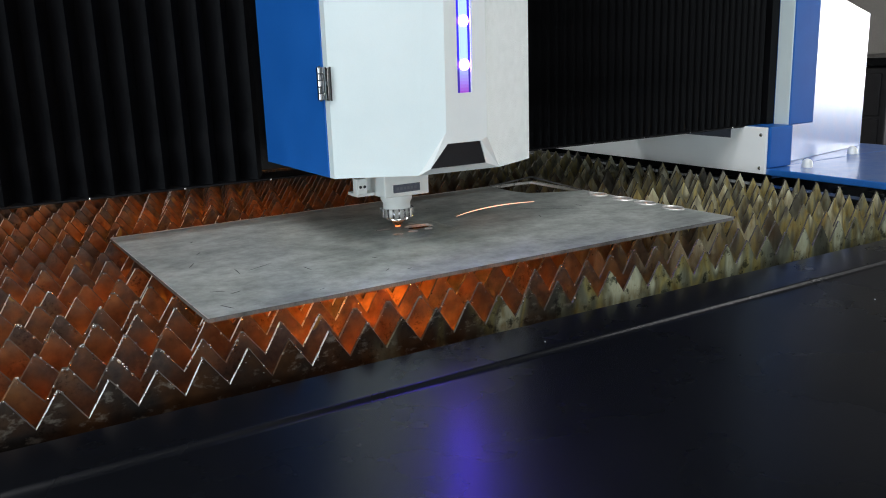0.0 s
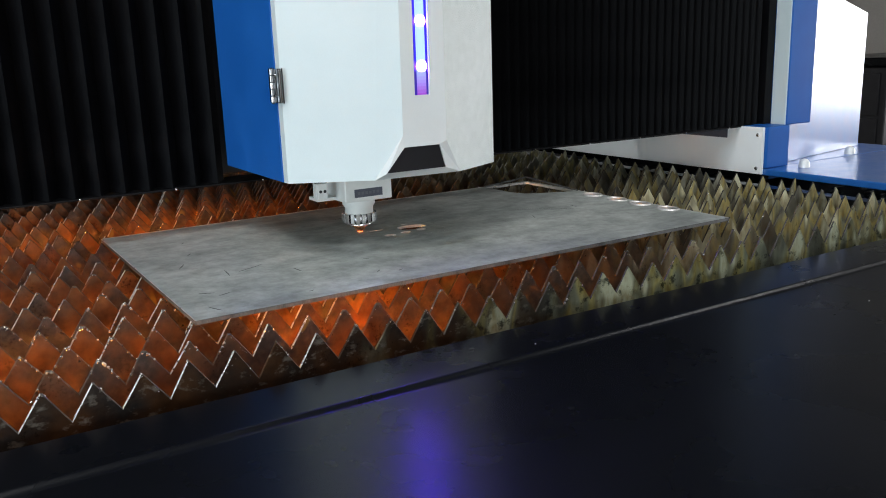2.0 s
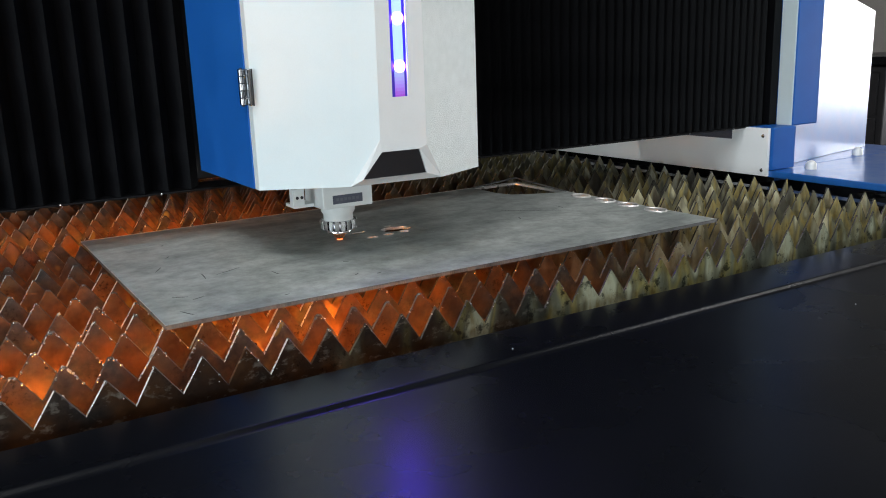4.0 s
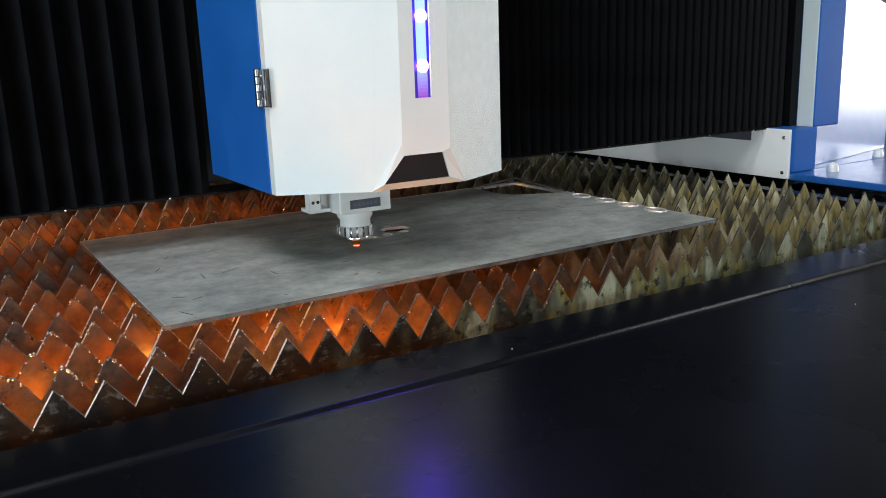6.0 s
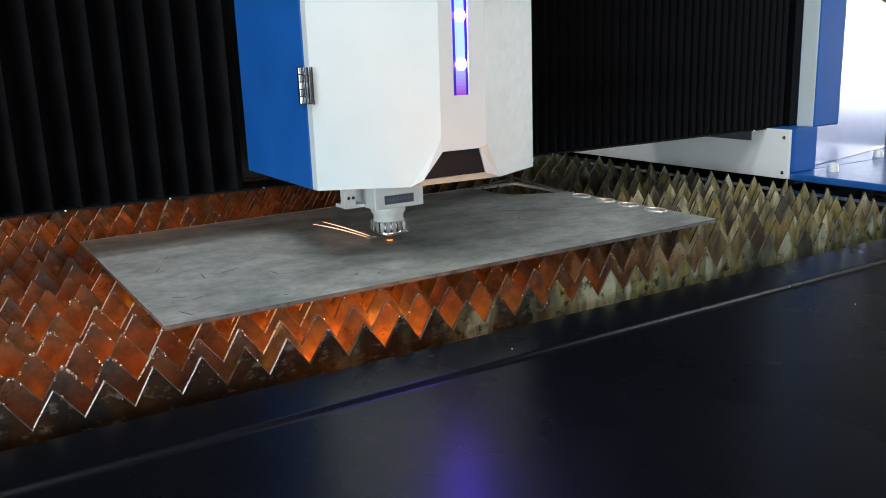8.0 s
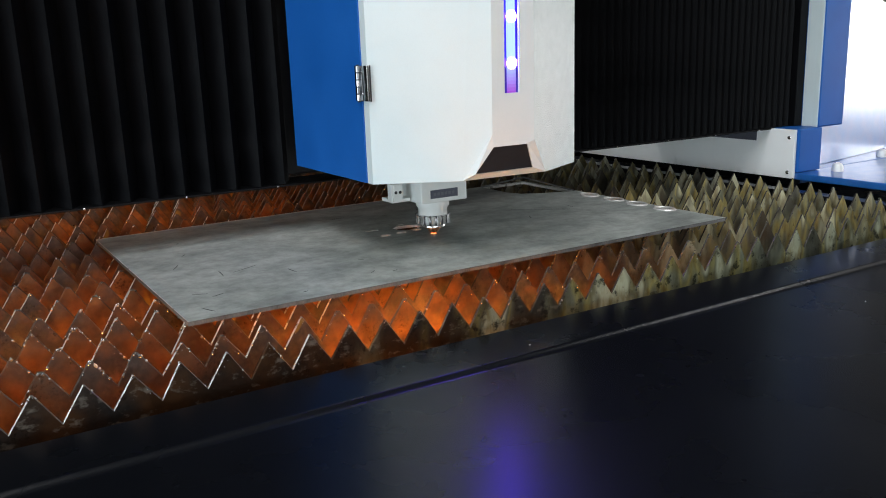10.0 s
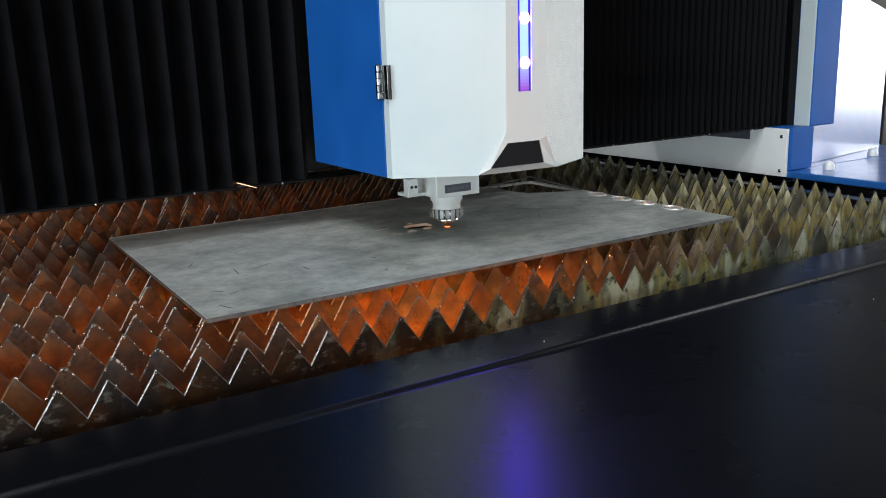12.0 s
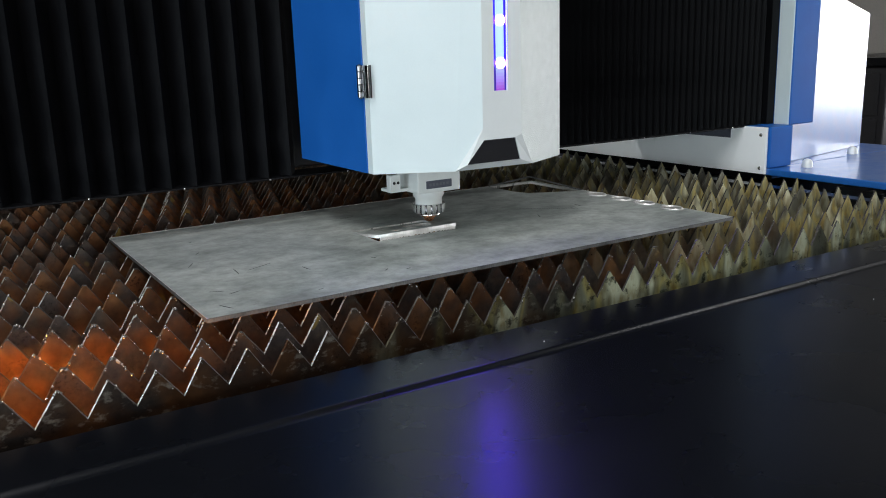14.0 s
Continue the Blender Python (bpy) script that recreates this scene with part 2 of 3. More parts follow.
def lathe(profile, n=32, centre=(0, 0), axis="z"):
    """A turned body from (radius, height) pairs."""
    bm = bmesh.new()
    rings = []
    for r, z in profile:
        ring = []
        for k in range(n):
            a = 2 * math.pi * k / n
            p = (centre[0] + r * math.cos(a), centre[1] + r * math.sin(a), z)
            ring.append(bm.verts.new(p if axis == "z" else (p[0], z, p[1])))
        rings.append(ring)
    for a, b in zip(rings, rings[1:]):
        for k in range(n):
            bm.faces.new((a[k], a[(k + 1) % n], b[(k + 1) % n], b[k]))
    bm.faces.new(rings[0]), bm.faces.new(rings[-1])
    return bm


def prism(bm, outline, along, depth):
    """Push a closed outline of points along a vector."""
    a = [bm.verts.new(p) for p in outline]
    b = [bm.verts.new(Vector(p) + Vector(along) * depth) for p in outline]
    bm.faces.new(a), bm.faces.new(b[::-1])
    for k in range(len(a)):
        bm.faces.new((a[k], b[k], b[(k + 1) % len(a)], a[(k + 1) % len(a)]))
    return bm


def sheet(name, outlines, z0, z1):
    """A flat sheet with holes: the first outline is its rim, the rest are holes."""
    cu = bpy.data.curves.new(name, "CURVE")
    cu.dimensions, cu.fill_mode, cu.extrude = "2D", "BOTH", (z1 - z0) / 2
    for pts in outlines:
        sp = cu.splines.new("POLY")
        sp.points.add(len(pts) - 1)
        for q, (x, y) in zip(sp.points, pts):
            q.co = (x, y, 0, 1)
        sp.use_cyclic_u = True
    tmp = bpy.data.objects.new(name, cu)
    scene.collection.objects.link(tmp)
    me = bpy.data.meshes.new_from_object(tmp.evaluated_get(bpy.context.evaluated_depsgraph_get()))
    bpy.data.objects.remove(tmp)
    bpy.data.curves.remove(cu)
    me.transform(Matrix.Translation((0, 0, (z0 + z1) / 2)))
    me.name = name
    return me


# ---- the hall: some north wall is in view, the rest is added unseen ----
def hall():
    x0, x1, y0, y1, top = -5.0, 7.0, -5.0, 7.0, 5.0
    tagged(part("floor", boxed(x0 - 0.2, x1 + 0.2, y0 - 0.2, y1 + 0.2, -0.2, 0), CONCRETE), "grey concrete workshop floor", "floor", kind="structure")
    tagged(part("wall_north", boxed(x0, x1, y1, y1 + 0.2, 0, top), HALL_WALL), "beige painted hall wall behind the machine", "wall", kind="structure")
    bm = bmesh.new()
    box(bm, x0, -2.05, y0 - 0.2, y0, 0, top)
    box(bm, 0.85, x1, y0 - 0.2, y0, 0, top)
    box(bm, -2.05, 0.85, y0 - 0.2, y0, 0, 0.9)
    box(bm, -2.05, 0.85, y0 - 0.2, y0, 2.1, top)
    tagged(part("wall_south", bm, HALL_WALL), "beige painted hall wall with a window opening", "wall", kind="structure")
    bm = bmesh.new()
    box(bm, x0 - 0.2, x0, y0 - 0.2, -4.3, 0, top)
    box(bm, x0 - 0.2, x0, -0.3, y1 + 0.2, 0, top)
    box(bm, x0 - 0.2, x0, -4.3, -0.3, 0, 0.44)
    box(bm, x0 - 0.2, x0, -4.3, -0.3, 1.66, top)
    tagged(part("wall_west", bm, HALL_WALL), "beige painted hall wall with a window opening", "wall", kind="structure")
    bm = bmesh.new()
    box(bm, x1, x1 + 0.2, y0 - 0.2, -1.8, 0, top)
    box(bm, x1, x1 + 0.2, 0.5, y1 + 0.2, 0, top)
    box(bm, x1, x1 + 0.2, -1.8, 0.5, 0, 0.62)
    box(bm, x1, x1 + 0.2, -1.8, 0.5, 1.58, top)
    tagged(part("wall_east", bm, HALL_WALL), "beige painted hall wall with a window opening", "wall", kind="structure")
    tagged(part("ceiling", boxed(x0 - 0.2, x1 + 0.2, y0 - 0.2, y1 + 0.2, top, top + 0.2), HALL_ROOF), "unseen grey sheet ceiling added over the hall", "ceiling", kind="structure")


def equipment():
    # stands in for a dark machine silhouette; drawers and handles are made up
    ob = empty("dark_equipment", (4.6, 1.9, 0))
    part("body", boxed(0, 1.6, 0, 0.8, 0.08, 0.95, 0.01), DARK, ob)
    part("plinth", boxed(0.03, 1.57, 0.03, 0.77, 0, 0.079), DARK, ob)
    part("worktop", boxed(-0.03, 1.63, -0.03, 0.83, 0.951, 1.0, 0.008), BLACK_COVER, ob)
    for k in range(3):
        d = part("drawer", boxed(-0.012, -0.001, 0.04, 0.76, 0.12 + k * 0.27, 0.37 + k * 0.27, 0.004), DARK, ob)
        part("handle", boxed(-0.03, -0.0125, 0.3, 0.5, 0.31 + k * 0.27, 0.325 + k * 0.27, 0.003), CHROME, d)
    tagged(ob, "dark equipment standing on the floor, built as a plain cabinet", "cabinet")


def window(name, x0, x1, y0, y1, z0, z1):
    """A steel window frame with its panes, set deep in the wall's opening."""
    along = "x" if x1 - x0 > y1 - y0 else "y"
    ob = empty(name)
    n = 4
    for k in range(n + 1):
        u = k / n
        if along == "x":
            c = x0 + 0.02 + (x1 - x0 - 0.04) * u
            part("window_frame", boxed(c - 0.02, c + 0.02, y0, y1, z0, z1, 0.003), DARK, ob)
        else:
            c = y0 + 0.02 + (y1 - y0 - 0.04) * u
            part("window_frame", boxed(x0, x1, c - 0.02, c + 0.02, z0, z1, 0.003), DARK, ob)
    part("window_sill", boxed(x0 - 0.002, x1 + 0.002, y0 - 0.002, y1 + 0.002, z0 - 0.018, z0 - 0.001), DARK, ob)
    mx, my = (x0 + x1) / 2, (y0 + y1) / 2
    bm = boxed(x0, x1, my - 0.003, my + 0.003, z0, z1) if along == "x" else boxed(mx - 0.003, mx + 0.003, y0, y1, z0, z1)
    part("pane", bm, GLASS, ob).visible_shadow = False
    tagged(ob, "unseen steel framed workshop window in the hall wall", "window", kind="structure")


def unseen_lamp(x, y):
    ob = empty("unseen_lamp", (x, y, 0))
    part("housing", boxed(-0.8, 0.8, -0.28, 0.28, 4.945, 5.0, 0.006), HALL_ROOF, ob)
    part("diffuser", boxed(-0.75, 0.75, -0.25, 0.25, 4.936, 4.9445), LAMP_GLASS, ob, "glowing white diffuser")
    tagged(ob, "unseen long white lamp added under the hall ceiling", "ceiling lamp", group="ceiling lamps of the hall")


# ---- slat bed ----
PITCH, TOOTH, SLAT_T = 0.0513, 0.039, 0.003
TIP = 0.799
BED_END = 1.527
# where a tooth of each slat stands; the far ones follow a loose stagger
PHASE = [0.0113, -0.125, -0.0962, -0.017, -0.1025, -0.1215, -0.098, -0.1094, -0.1404, -0.0845, -0.1085, -0.09, -0.1135]
PHASE += [-0.11 + 0.41 * k % 1 * PITCH for k in range(25)]


def slat(k):
    rng = random.Random(100 + k)
    tips = [PHASE[k] + j * PITCH for j in range(-17, 34)]
    tips = [x for x in tips if -0.93 < x < BED_END - 0.006]
    low = TIP - 0.10
    top = []
    for x in tips:
        h = TIP - (0.0 if rng.random() < 0.6 else rng.uniform(0, 0.004))
        dx = rng.uniform(-0.0015, 0.0015)
        blunt = rng.uniform(0.0003, 0.0013) if k == 0 or x > 0.95 else rng.uniform(0.0006, 0.0034)
        h -= blunt * 0.6
        valley = TIP - TOOTH + rng.uniform(-0.0012, 0.0012)
        top += [(x - PITCH / 2 + 0.0006, valley), (x + dx - blunt, h - blunt * 0.4), (x + dx + blunt, h - blunt * 0.7)]
    top.append((min(tips[-1] + PITCH / 2, BED_END - 0.001), TIP - TOOTH))
    bm = bmesh.new()
    wave = [rng.uniform(-0.0016, 0.0016) for _ in range(8)]

    def bow(x):
        u = (x + 0.95) / 2.48 * 6
        j = min(6, max(0, int(u)))
        # the slats fan very slightly
        y = -0.1208 + 0.0729 * k + (x + 0.1) * (0.0078 - 0.0009 * k)
        return y + wave[j] + (wave[j + 1] - wave[j]) * (u - j)

    ups, downs = [], []
    for depth, sink in ((0.0, 0.0017), (0.0012, 0.0), (SLAT_T, 0.0)):
        ups.append([bm.verts.new((x, bow(x) + depth, z - sink * (1.0 if x < 0.35 else 0.25))) for x, z in top])
        downs.append([bm.verts.new((x, bow(x) + depth, low)) for x, z in top])
    for j in range(len(top) - 1):
        bm.faces.new((downs[0][j], downs[0][j + 1], ups[0][j + 1], ups[0][j]))
        bm.faces.new((downs[2][j + 1], downs[2][j], ups[2][j], ups[2][j + 1]))
        bm.faces.new((downs[2][j], downs[2][j + 1], downs[0][j + 1], downs[0][j]))
        # left slopes at low x get painted glints, most others soot and shade
        glint = j % 3 == 0 and rng.random() < ((0.85 if k == 0 else 0.72) if top[j][0] < (0.13 if k < 2 else 0.25) else 0.0)
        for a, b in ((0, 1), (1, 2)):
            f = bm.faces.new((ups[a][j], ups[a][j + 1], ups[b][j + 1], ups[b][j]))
            f.material_index = 1 if glint else 2 if j % 3 or top[j][0] > 0.25 else 0
    for j in (0, -1):
        bm.faces.new((downs[0][j], ups[0][j], ups[1][j], ups[2][j], downs[2][j]))
    ob = empty("support_slat")
    blade = part("blade", bm, SHADED_SLAT if k == 0 else SLAT if k < 8 else FAR_SLAT, ob)
    blade.data.materials.append(GLINT_EDGE)
    blade.data.materials.append(SHADE_EDGE)
    if k < 24:  # past these no bead can be told apart
        bm = bmesh.new()
        for _ in range(190 if k < 6 else 110 if k < 14 else 25):
            j = rng.randrange(len(top) - 1)
            u = rng.random()
            if rng.random() < 0.6:
                u = u * 0.35 if j % 3 else 1 - u * 0.35
            x, z = top[j][0] * (1 - u) + top[j + 1][0] * u, top[j][1] * (1 - u) + top[j + 1][1] * u
            if x > 1.0 and rng.random() < 0.5:
                continue
            r = rng.uniform(0.0006, 0.0017)
            m = Matrix.Translation((x, bow(x) + rng.choice((0, SLAT_T)), z - rng.uniform(0, 0.002))) @ Matrix.Diagonal((r, r * 0.8, r * rng.uniform(0.8, 1.7), 1))
            bmesh.ops.create_icosphere(bm, subdivisions=1, radius=1, matrix=m)
        inner = [j for j in range(len(top) - 1) if -0.3 < top[j][0] < 0.98]
        for _ in range(0 if k > 9 else 330 if 0 < k < 5 else 150):
            j, u, r = rng.choice(inner), rng.random(), rng.uniform(0.0003, 0.0008)
            x, z = top[j][0] * (1 - u) + top[j + 1][0] * u, top[j][1] * (1 - u) + top[j + 1][1] * u
            if z < TIP - TOOTH * 0.75 or (x < 0.0 and rng.random() < 0.75):
                continue
            m = Matrix.Translation((x, bow(x) - 0.0001, z - abs(rng.gauss(0, 0.005)))) @ Matrix.Diagonal((r, r * 0.7, r * rng.uniform(0.8, 1.5), 1))
            bmesh.ops.create_icosphere(bm, subdivisions=1, radius=1, matrix=m)
        if k in (1, 2, 3, 4):
            near = [j for j in range(len(top) - 1) if -0.22 < top[j][0] < 0.02]
            for _ in range(40):
                j, u, r = rng.choice(near), rng.random(), rng.uniform(0.0007, 0.0019)
                x, z = top[j][0] * (1 - u) + top[j + 1][0] * u, top[j][1] * (1 - u) + top[j + 1][1] * u
                m = Matrix.Translation((x, bow(x), z - rng.uniform(0, 0.003))) @ Matrix.Diagonal((r, r * 0.7, r * rng.uniform(0.8, 1.6), 1))
                bmesh.ops.create_icosphere(bm, subdivisions=1, radius=1, matrix=m)
        tagged(part("slag", bm, SLAG, ob, "spattered silvery slag beads", smooth=True), kind="stuff")
    tagged(ob, "burnt and rusty toothed steel support slat standing in the bed", "support slat", group="slats of the cutting bed")


def bed():
    ob = empty("machine_bed")
    # folded end cover: a flat rim, a rounded bead and the long gently falling panel
    rim = -0.243
    prof = [(-0.156, 0.62), (-0.156, 0.757), (-0.158, 0.760), (rim, 0.760)]
    r = 0.0065
    prof += [(rim - r * math.sin(a), 0.760 - r + r * math.cos(a)) for a in [radians(d) for d in (12, 24, 36, 48, 55)]]
    prof += [(rim - 0.0062, 0.7566), (rim - 0.0085, 0.7552), (rim - 0.013, 0.7546), (-0.6, 0.7526), (-1.5, 0.743), (-1.52, 0.72), (-1.52, 0.0), (-1.45, 0.0), (-1.45, 0.62)]
    bm = prism(bmesh.new(), [(-1.4, y, z) for y, z in prof], (1, 0, 0), 3.6)
    part("end_cover", bm, BLACK_COVER, ob, "glossy black folded sheet cover", smooth=True)
    part("side_wall", boxed(BED_END + 0.001, 1.57, -0.154, 2.9, 0.0, 0.762, 0.003), BLACK_COVER, ob)
    part("rail_bed", boxed(1.572, 2.3, -0.154, 2.9, 0.0, 0.735, 0.003), BLACK_COVER, ob)
    part("side_wall", boxed(-1.05, -0.96, -0.154, 2.9, 0.0, 0.75, 0.003), BLACK_COVER, ob)
    part("end_wall", boxed(-0.958, BED_END, 2.7, 2.9, 0.0, 0.75, 0.003), BLACK_COVER, ob)
    part("bin", boxed(-0.958, BED_END, -0.152, 2.698, 0.1, 0.3), SLAG, ob, "dusty steel scrap bin under the slats")
    for x in (-0.5, 0.1, 0.7, 1.3):
        part("slat_holder", boxed(x, x + 0.02, -0.150, 2.69, 0.301, 0.698), SLAT, ob)
    for x, y, z in ((0.365, -0.224, 0.7606), (0.705, -0.2455, 0.7576), (0.864, -0.357, 0.7562)):
        bm = bmesh.new()
        bmesh.ops.create_icosphere(bm, subdivisions=1, radius=0.0011, matrix=Matrix.Translation((x, y, z)))
        part("dust_speck", bm, CUT_EDGE, ob)
    tagged(ob, "long black laser cutting bed with a folded end cover", "machine bed")


# ---- workpiece ----
TURN = radians(0.53)
P0, P1 = 0.7992, 0.8045
CX0, CX1, CY0, CY1 = 0.383, 0.546, 0.258, 0.368


def disc(cx, cy, rx, ry, n=20):
    return [(cx + rx * math.cos(2 * math.pi * k / n), cy + ry * math.sin(2 * math.pi * k / n)) for k in range(n)]


def rect(x0, x1, y0, y1):
    return [(x0, y0), (x1, y0), (x1, y1), (x0, y1)]


def add_edges(me, edge):
    """Second material on the upright cut faces."""
    me.materials.append(edge)
    for p in me.polygons:
        p.material_index = 1 if abs(p.normal.z) < 0.5 else 0


def rim_bead(pts, z, r):
    """A thin bead that runs round a hole."""
    bm = bmesh.new()
    rings = []
    c = Vector((sum(p[0] for p in pts) / len(pts), sum(p[1] for p in pts) / len(pts), z))
    for x, y in pts:
        out = (Vector((x, y, z)) - c).normalized()
        rings.append([bm.verts.new(Vector((x, y, z)) + out * (r + r * math.cos(a)) + Vector((0, 0, r * 0.9 * math.sin(a)))) for a in [2 * math.pi * k / 6 for k in range(6)]])
    for a, b in zip(rings, rings[1:] + rings[:1]):
        for k in range(6):
            bm.faces.new((a[k], a[(k + 1) % 6], b[(k + 1) % 6], b[k]))
    return bm


def workpiece():
    rim = [(0.002, 0), (0.998, 0), (1.0, 0.002), (1.0, 0.6177), (0.0, 0.6177), (0.0, 0.002)]
    g = 0.0003
    hole = rect(CX0 - g, CX1 + g, CY0 - g, CY1 + g)
    slots = [disc(0.981, y, 0.014, 0.021) for y in (0.356, 0.279, 0.212, 0.135)]
    corner = [(0.872, 0.515), (0.885, 0.478), (0.93, 0.45), (0.986, 0.425), (0.992, 0.43), (0.992, 0.606), (0.985, 0.610), (0.872, 0.610)]
    me = sheet("steel_sheet", [rim, hole, corner] + slots, P0, P1)
    me.materials.append(PLATE)
    add_edges(me, CUT_EDGE)
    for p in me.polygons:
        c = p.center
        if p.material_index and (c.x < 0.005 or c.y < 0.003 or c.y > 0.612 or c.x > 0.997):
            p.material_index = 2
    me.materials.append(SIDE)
    ob = new("steel_sheet", me)
    ob.matrix_basis = Matrix.Rotation(TURN, 4, "Z")
    rng = random.Random(11)
    marks = [(0.037, 0.039, -70, 0.030), (0.07, 0.10, 20, 0.02), (0.05, 0.12, -30, 0.022), (0.064, 0.30, 60, 0.035), (0.30, 0.075, 35, 0.014), (0.33, 0.06, 10, 0.01), (0.80, 0.30, -40, 0.12), (0.15, 0.22, 25, 0.05)]
    marks += [(rng.uniform(0.03, 0.95), rng.uniform(0.03, 0.58), rng.uniform(-90, 90), rng.uniform(0.006, 0.05)) for _ in range(16)]
    for x, y, a, n in marks:
        if CX0 - 0.05 < x < CX1 + 0.05 and CY0 - 0.05 < y < CY1 + 0.05:
            continue
        w = 0.0011 if n < 0.04 else 0.0006
        bm = prism(bmesh.new(), [(-n / 2, 0, 0), (-n / 6, -w, 0), (n / 4, -w * 0.6, 0), (n / 2, w, 0), (n / 5, w * 0.8, 0), (-n / 5, w * 0.4, 0)], (0, 0, 1), 0.00025)
        bmesh.ops.transform(bm, matrix=Matrix.Translation((x, y, P1)) @ Matrix.Rotation(radians(a), 4, "Z"), verts=bm.verts)
        part("scratch", bm, SCRATCH, ob)
    for x0, x1, y0, y1 in ((0.0, 0.0012, 0.002, 0.615), (0.9988, 1.0, 0.002, 0.615), (0.002, 0.998, 0.6165, 0.6177)):
        part("burr", boxed(x0, x1, y0, y1, P1 - 0.0002, P1 + 0.0005), CUT_EDGE, ob)
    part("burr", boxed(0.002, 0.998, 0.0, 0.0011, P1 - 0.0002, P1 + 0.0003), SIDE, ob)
    for pts in slots:
        part("burr", rim_bead(pts, P1 + 0.001, 0.0026), CUT_EDGE, ob, "bright burr round a cut hole", smooth=True)
    # the narrow strips left round the corner cut-out have bent upwards
    for a, b in (((0.872, 0.614), (0.996, 0.614)), ((0.996, 0.425), (0.996, 0.614))):
        bm = prism(bmesh.new(), [(a[0], a[1], P1 - 0.001), (b[0], b[1], P1 + 0.009), (b[0], b[1], P1 + 0.0125), (a[0], a[1], P1 + 0.002)], (0, 1, 0) if a[0] < 0.9 else (1, 0, 0), 0.003)
        part("bent_strip", bm, SIDE, ob, "bent strip left round the corner cut-out")
    tagged(ob, "mottled grey mill-scale steel sheet lying on the slats", "steel sheet")


def blank():
    """The part being cut free, with its small cut-outs."""
    ox, oy = CX0, CY0
    holes = [
        [(0.036, 0.083), (0.062, 0.079), (0.066, 0.082), (0.064, 0.086), (0.036, 0.087), (0.033, 0.085)],
        disc(0.053, 0.030, 0.010, 0.006, 14), disc(0.087, 0.033, 0.009, 0.006, 14), disc(0.122, 0.036, 0.008, 0.005, 14),
        [(0.093, 0.056), (0.112, 0.046), (0.146, 0.056), (0.146, 0.080), (0.112, 0.088), (0.093, 0.078)],
        disc(0.12, 0.098, 0.008, 0.003, 10),
    ]
    holes = [[(x + ox, y + oy) for x, y in pts] for pts in holes]
    rim = rect(CX0, CX1, CY0, CY1)
    me = sheet("cut_blank", [rim] + holes, P0, P1)
    me.materials.append(PLATE)
    add_edges(me, CUT_EDGE)
    ob = new("cut_blank", me)
    for pts in holes[1:4]:
        part("burr", rim_bead(pts, P1, 0.0007), CUT_EDGE, ob, "bright burr round a cut hole", smooth=True)
    rng = random.Random(21)
    bm = bmesh.new()
    x = CX0 + 0.004
    while x < CX1 - 0.002:
        w = rng.uniform(0.0012, 0.0034)
        box(bm, x, min(x + w, CX1), CY0 + 0.0002, CY0 + rng.uniform(0.0014, 0.0026), P0 - rng.uniform(0.0035, 0.0068), P0 + 0.0004, 0.0003)
        x += w * 0.96
    part("dross", bm, CUT_EDGE, ob, "bright ragged dross along the cut edge")
    tagged(ob, "small grey steel blank with cut-out shapes, freed from the sheet", "steel blank")
    return ob


# ---- laser head: x, y from the beam axis ----
def screw(name, x, y, z, r, h, axis, parent, material=CHROME):
    bm = lathe([(r, 0), (r, h * 0.5), (r * 0.8, h * 0.9), (r * 0.3, h)], 14)
    m = {"-y": Matrix.Rotation(radians(90), 4, "X"), "-x": Matrix.Rotation(radians(-90), 4, "Y"), "z": Matrix.Identity(4)}[axis]
    bmesh.ops.transform(bm, matrix=Matrix.Translation((x, y, z)) @ m, verts=bm.verts)
    return part(name, bm, material, parent, smooth=True)


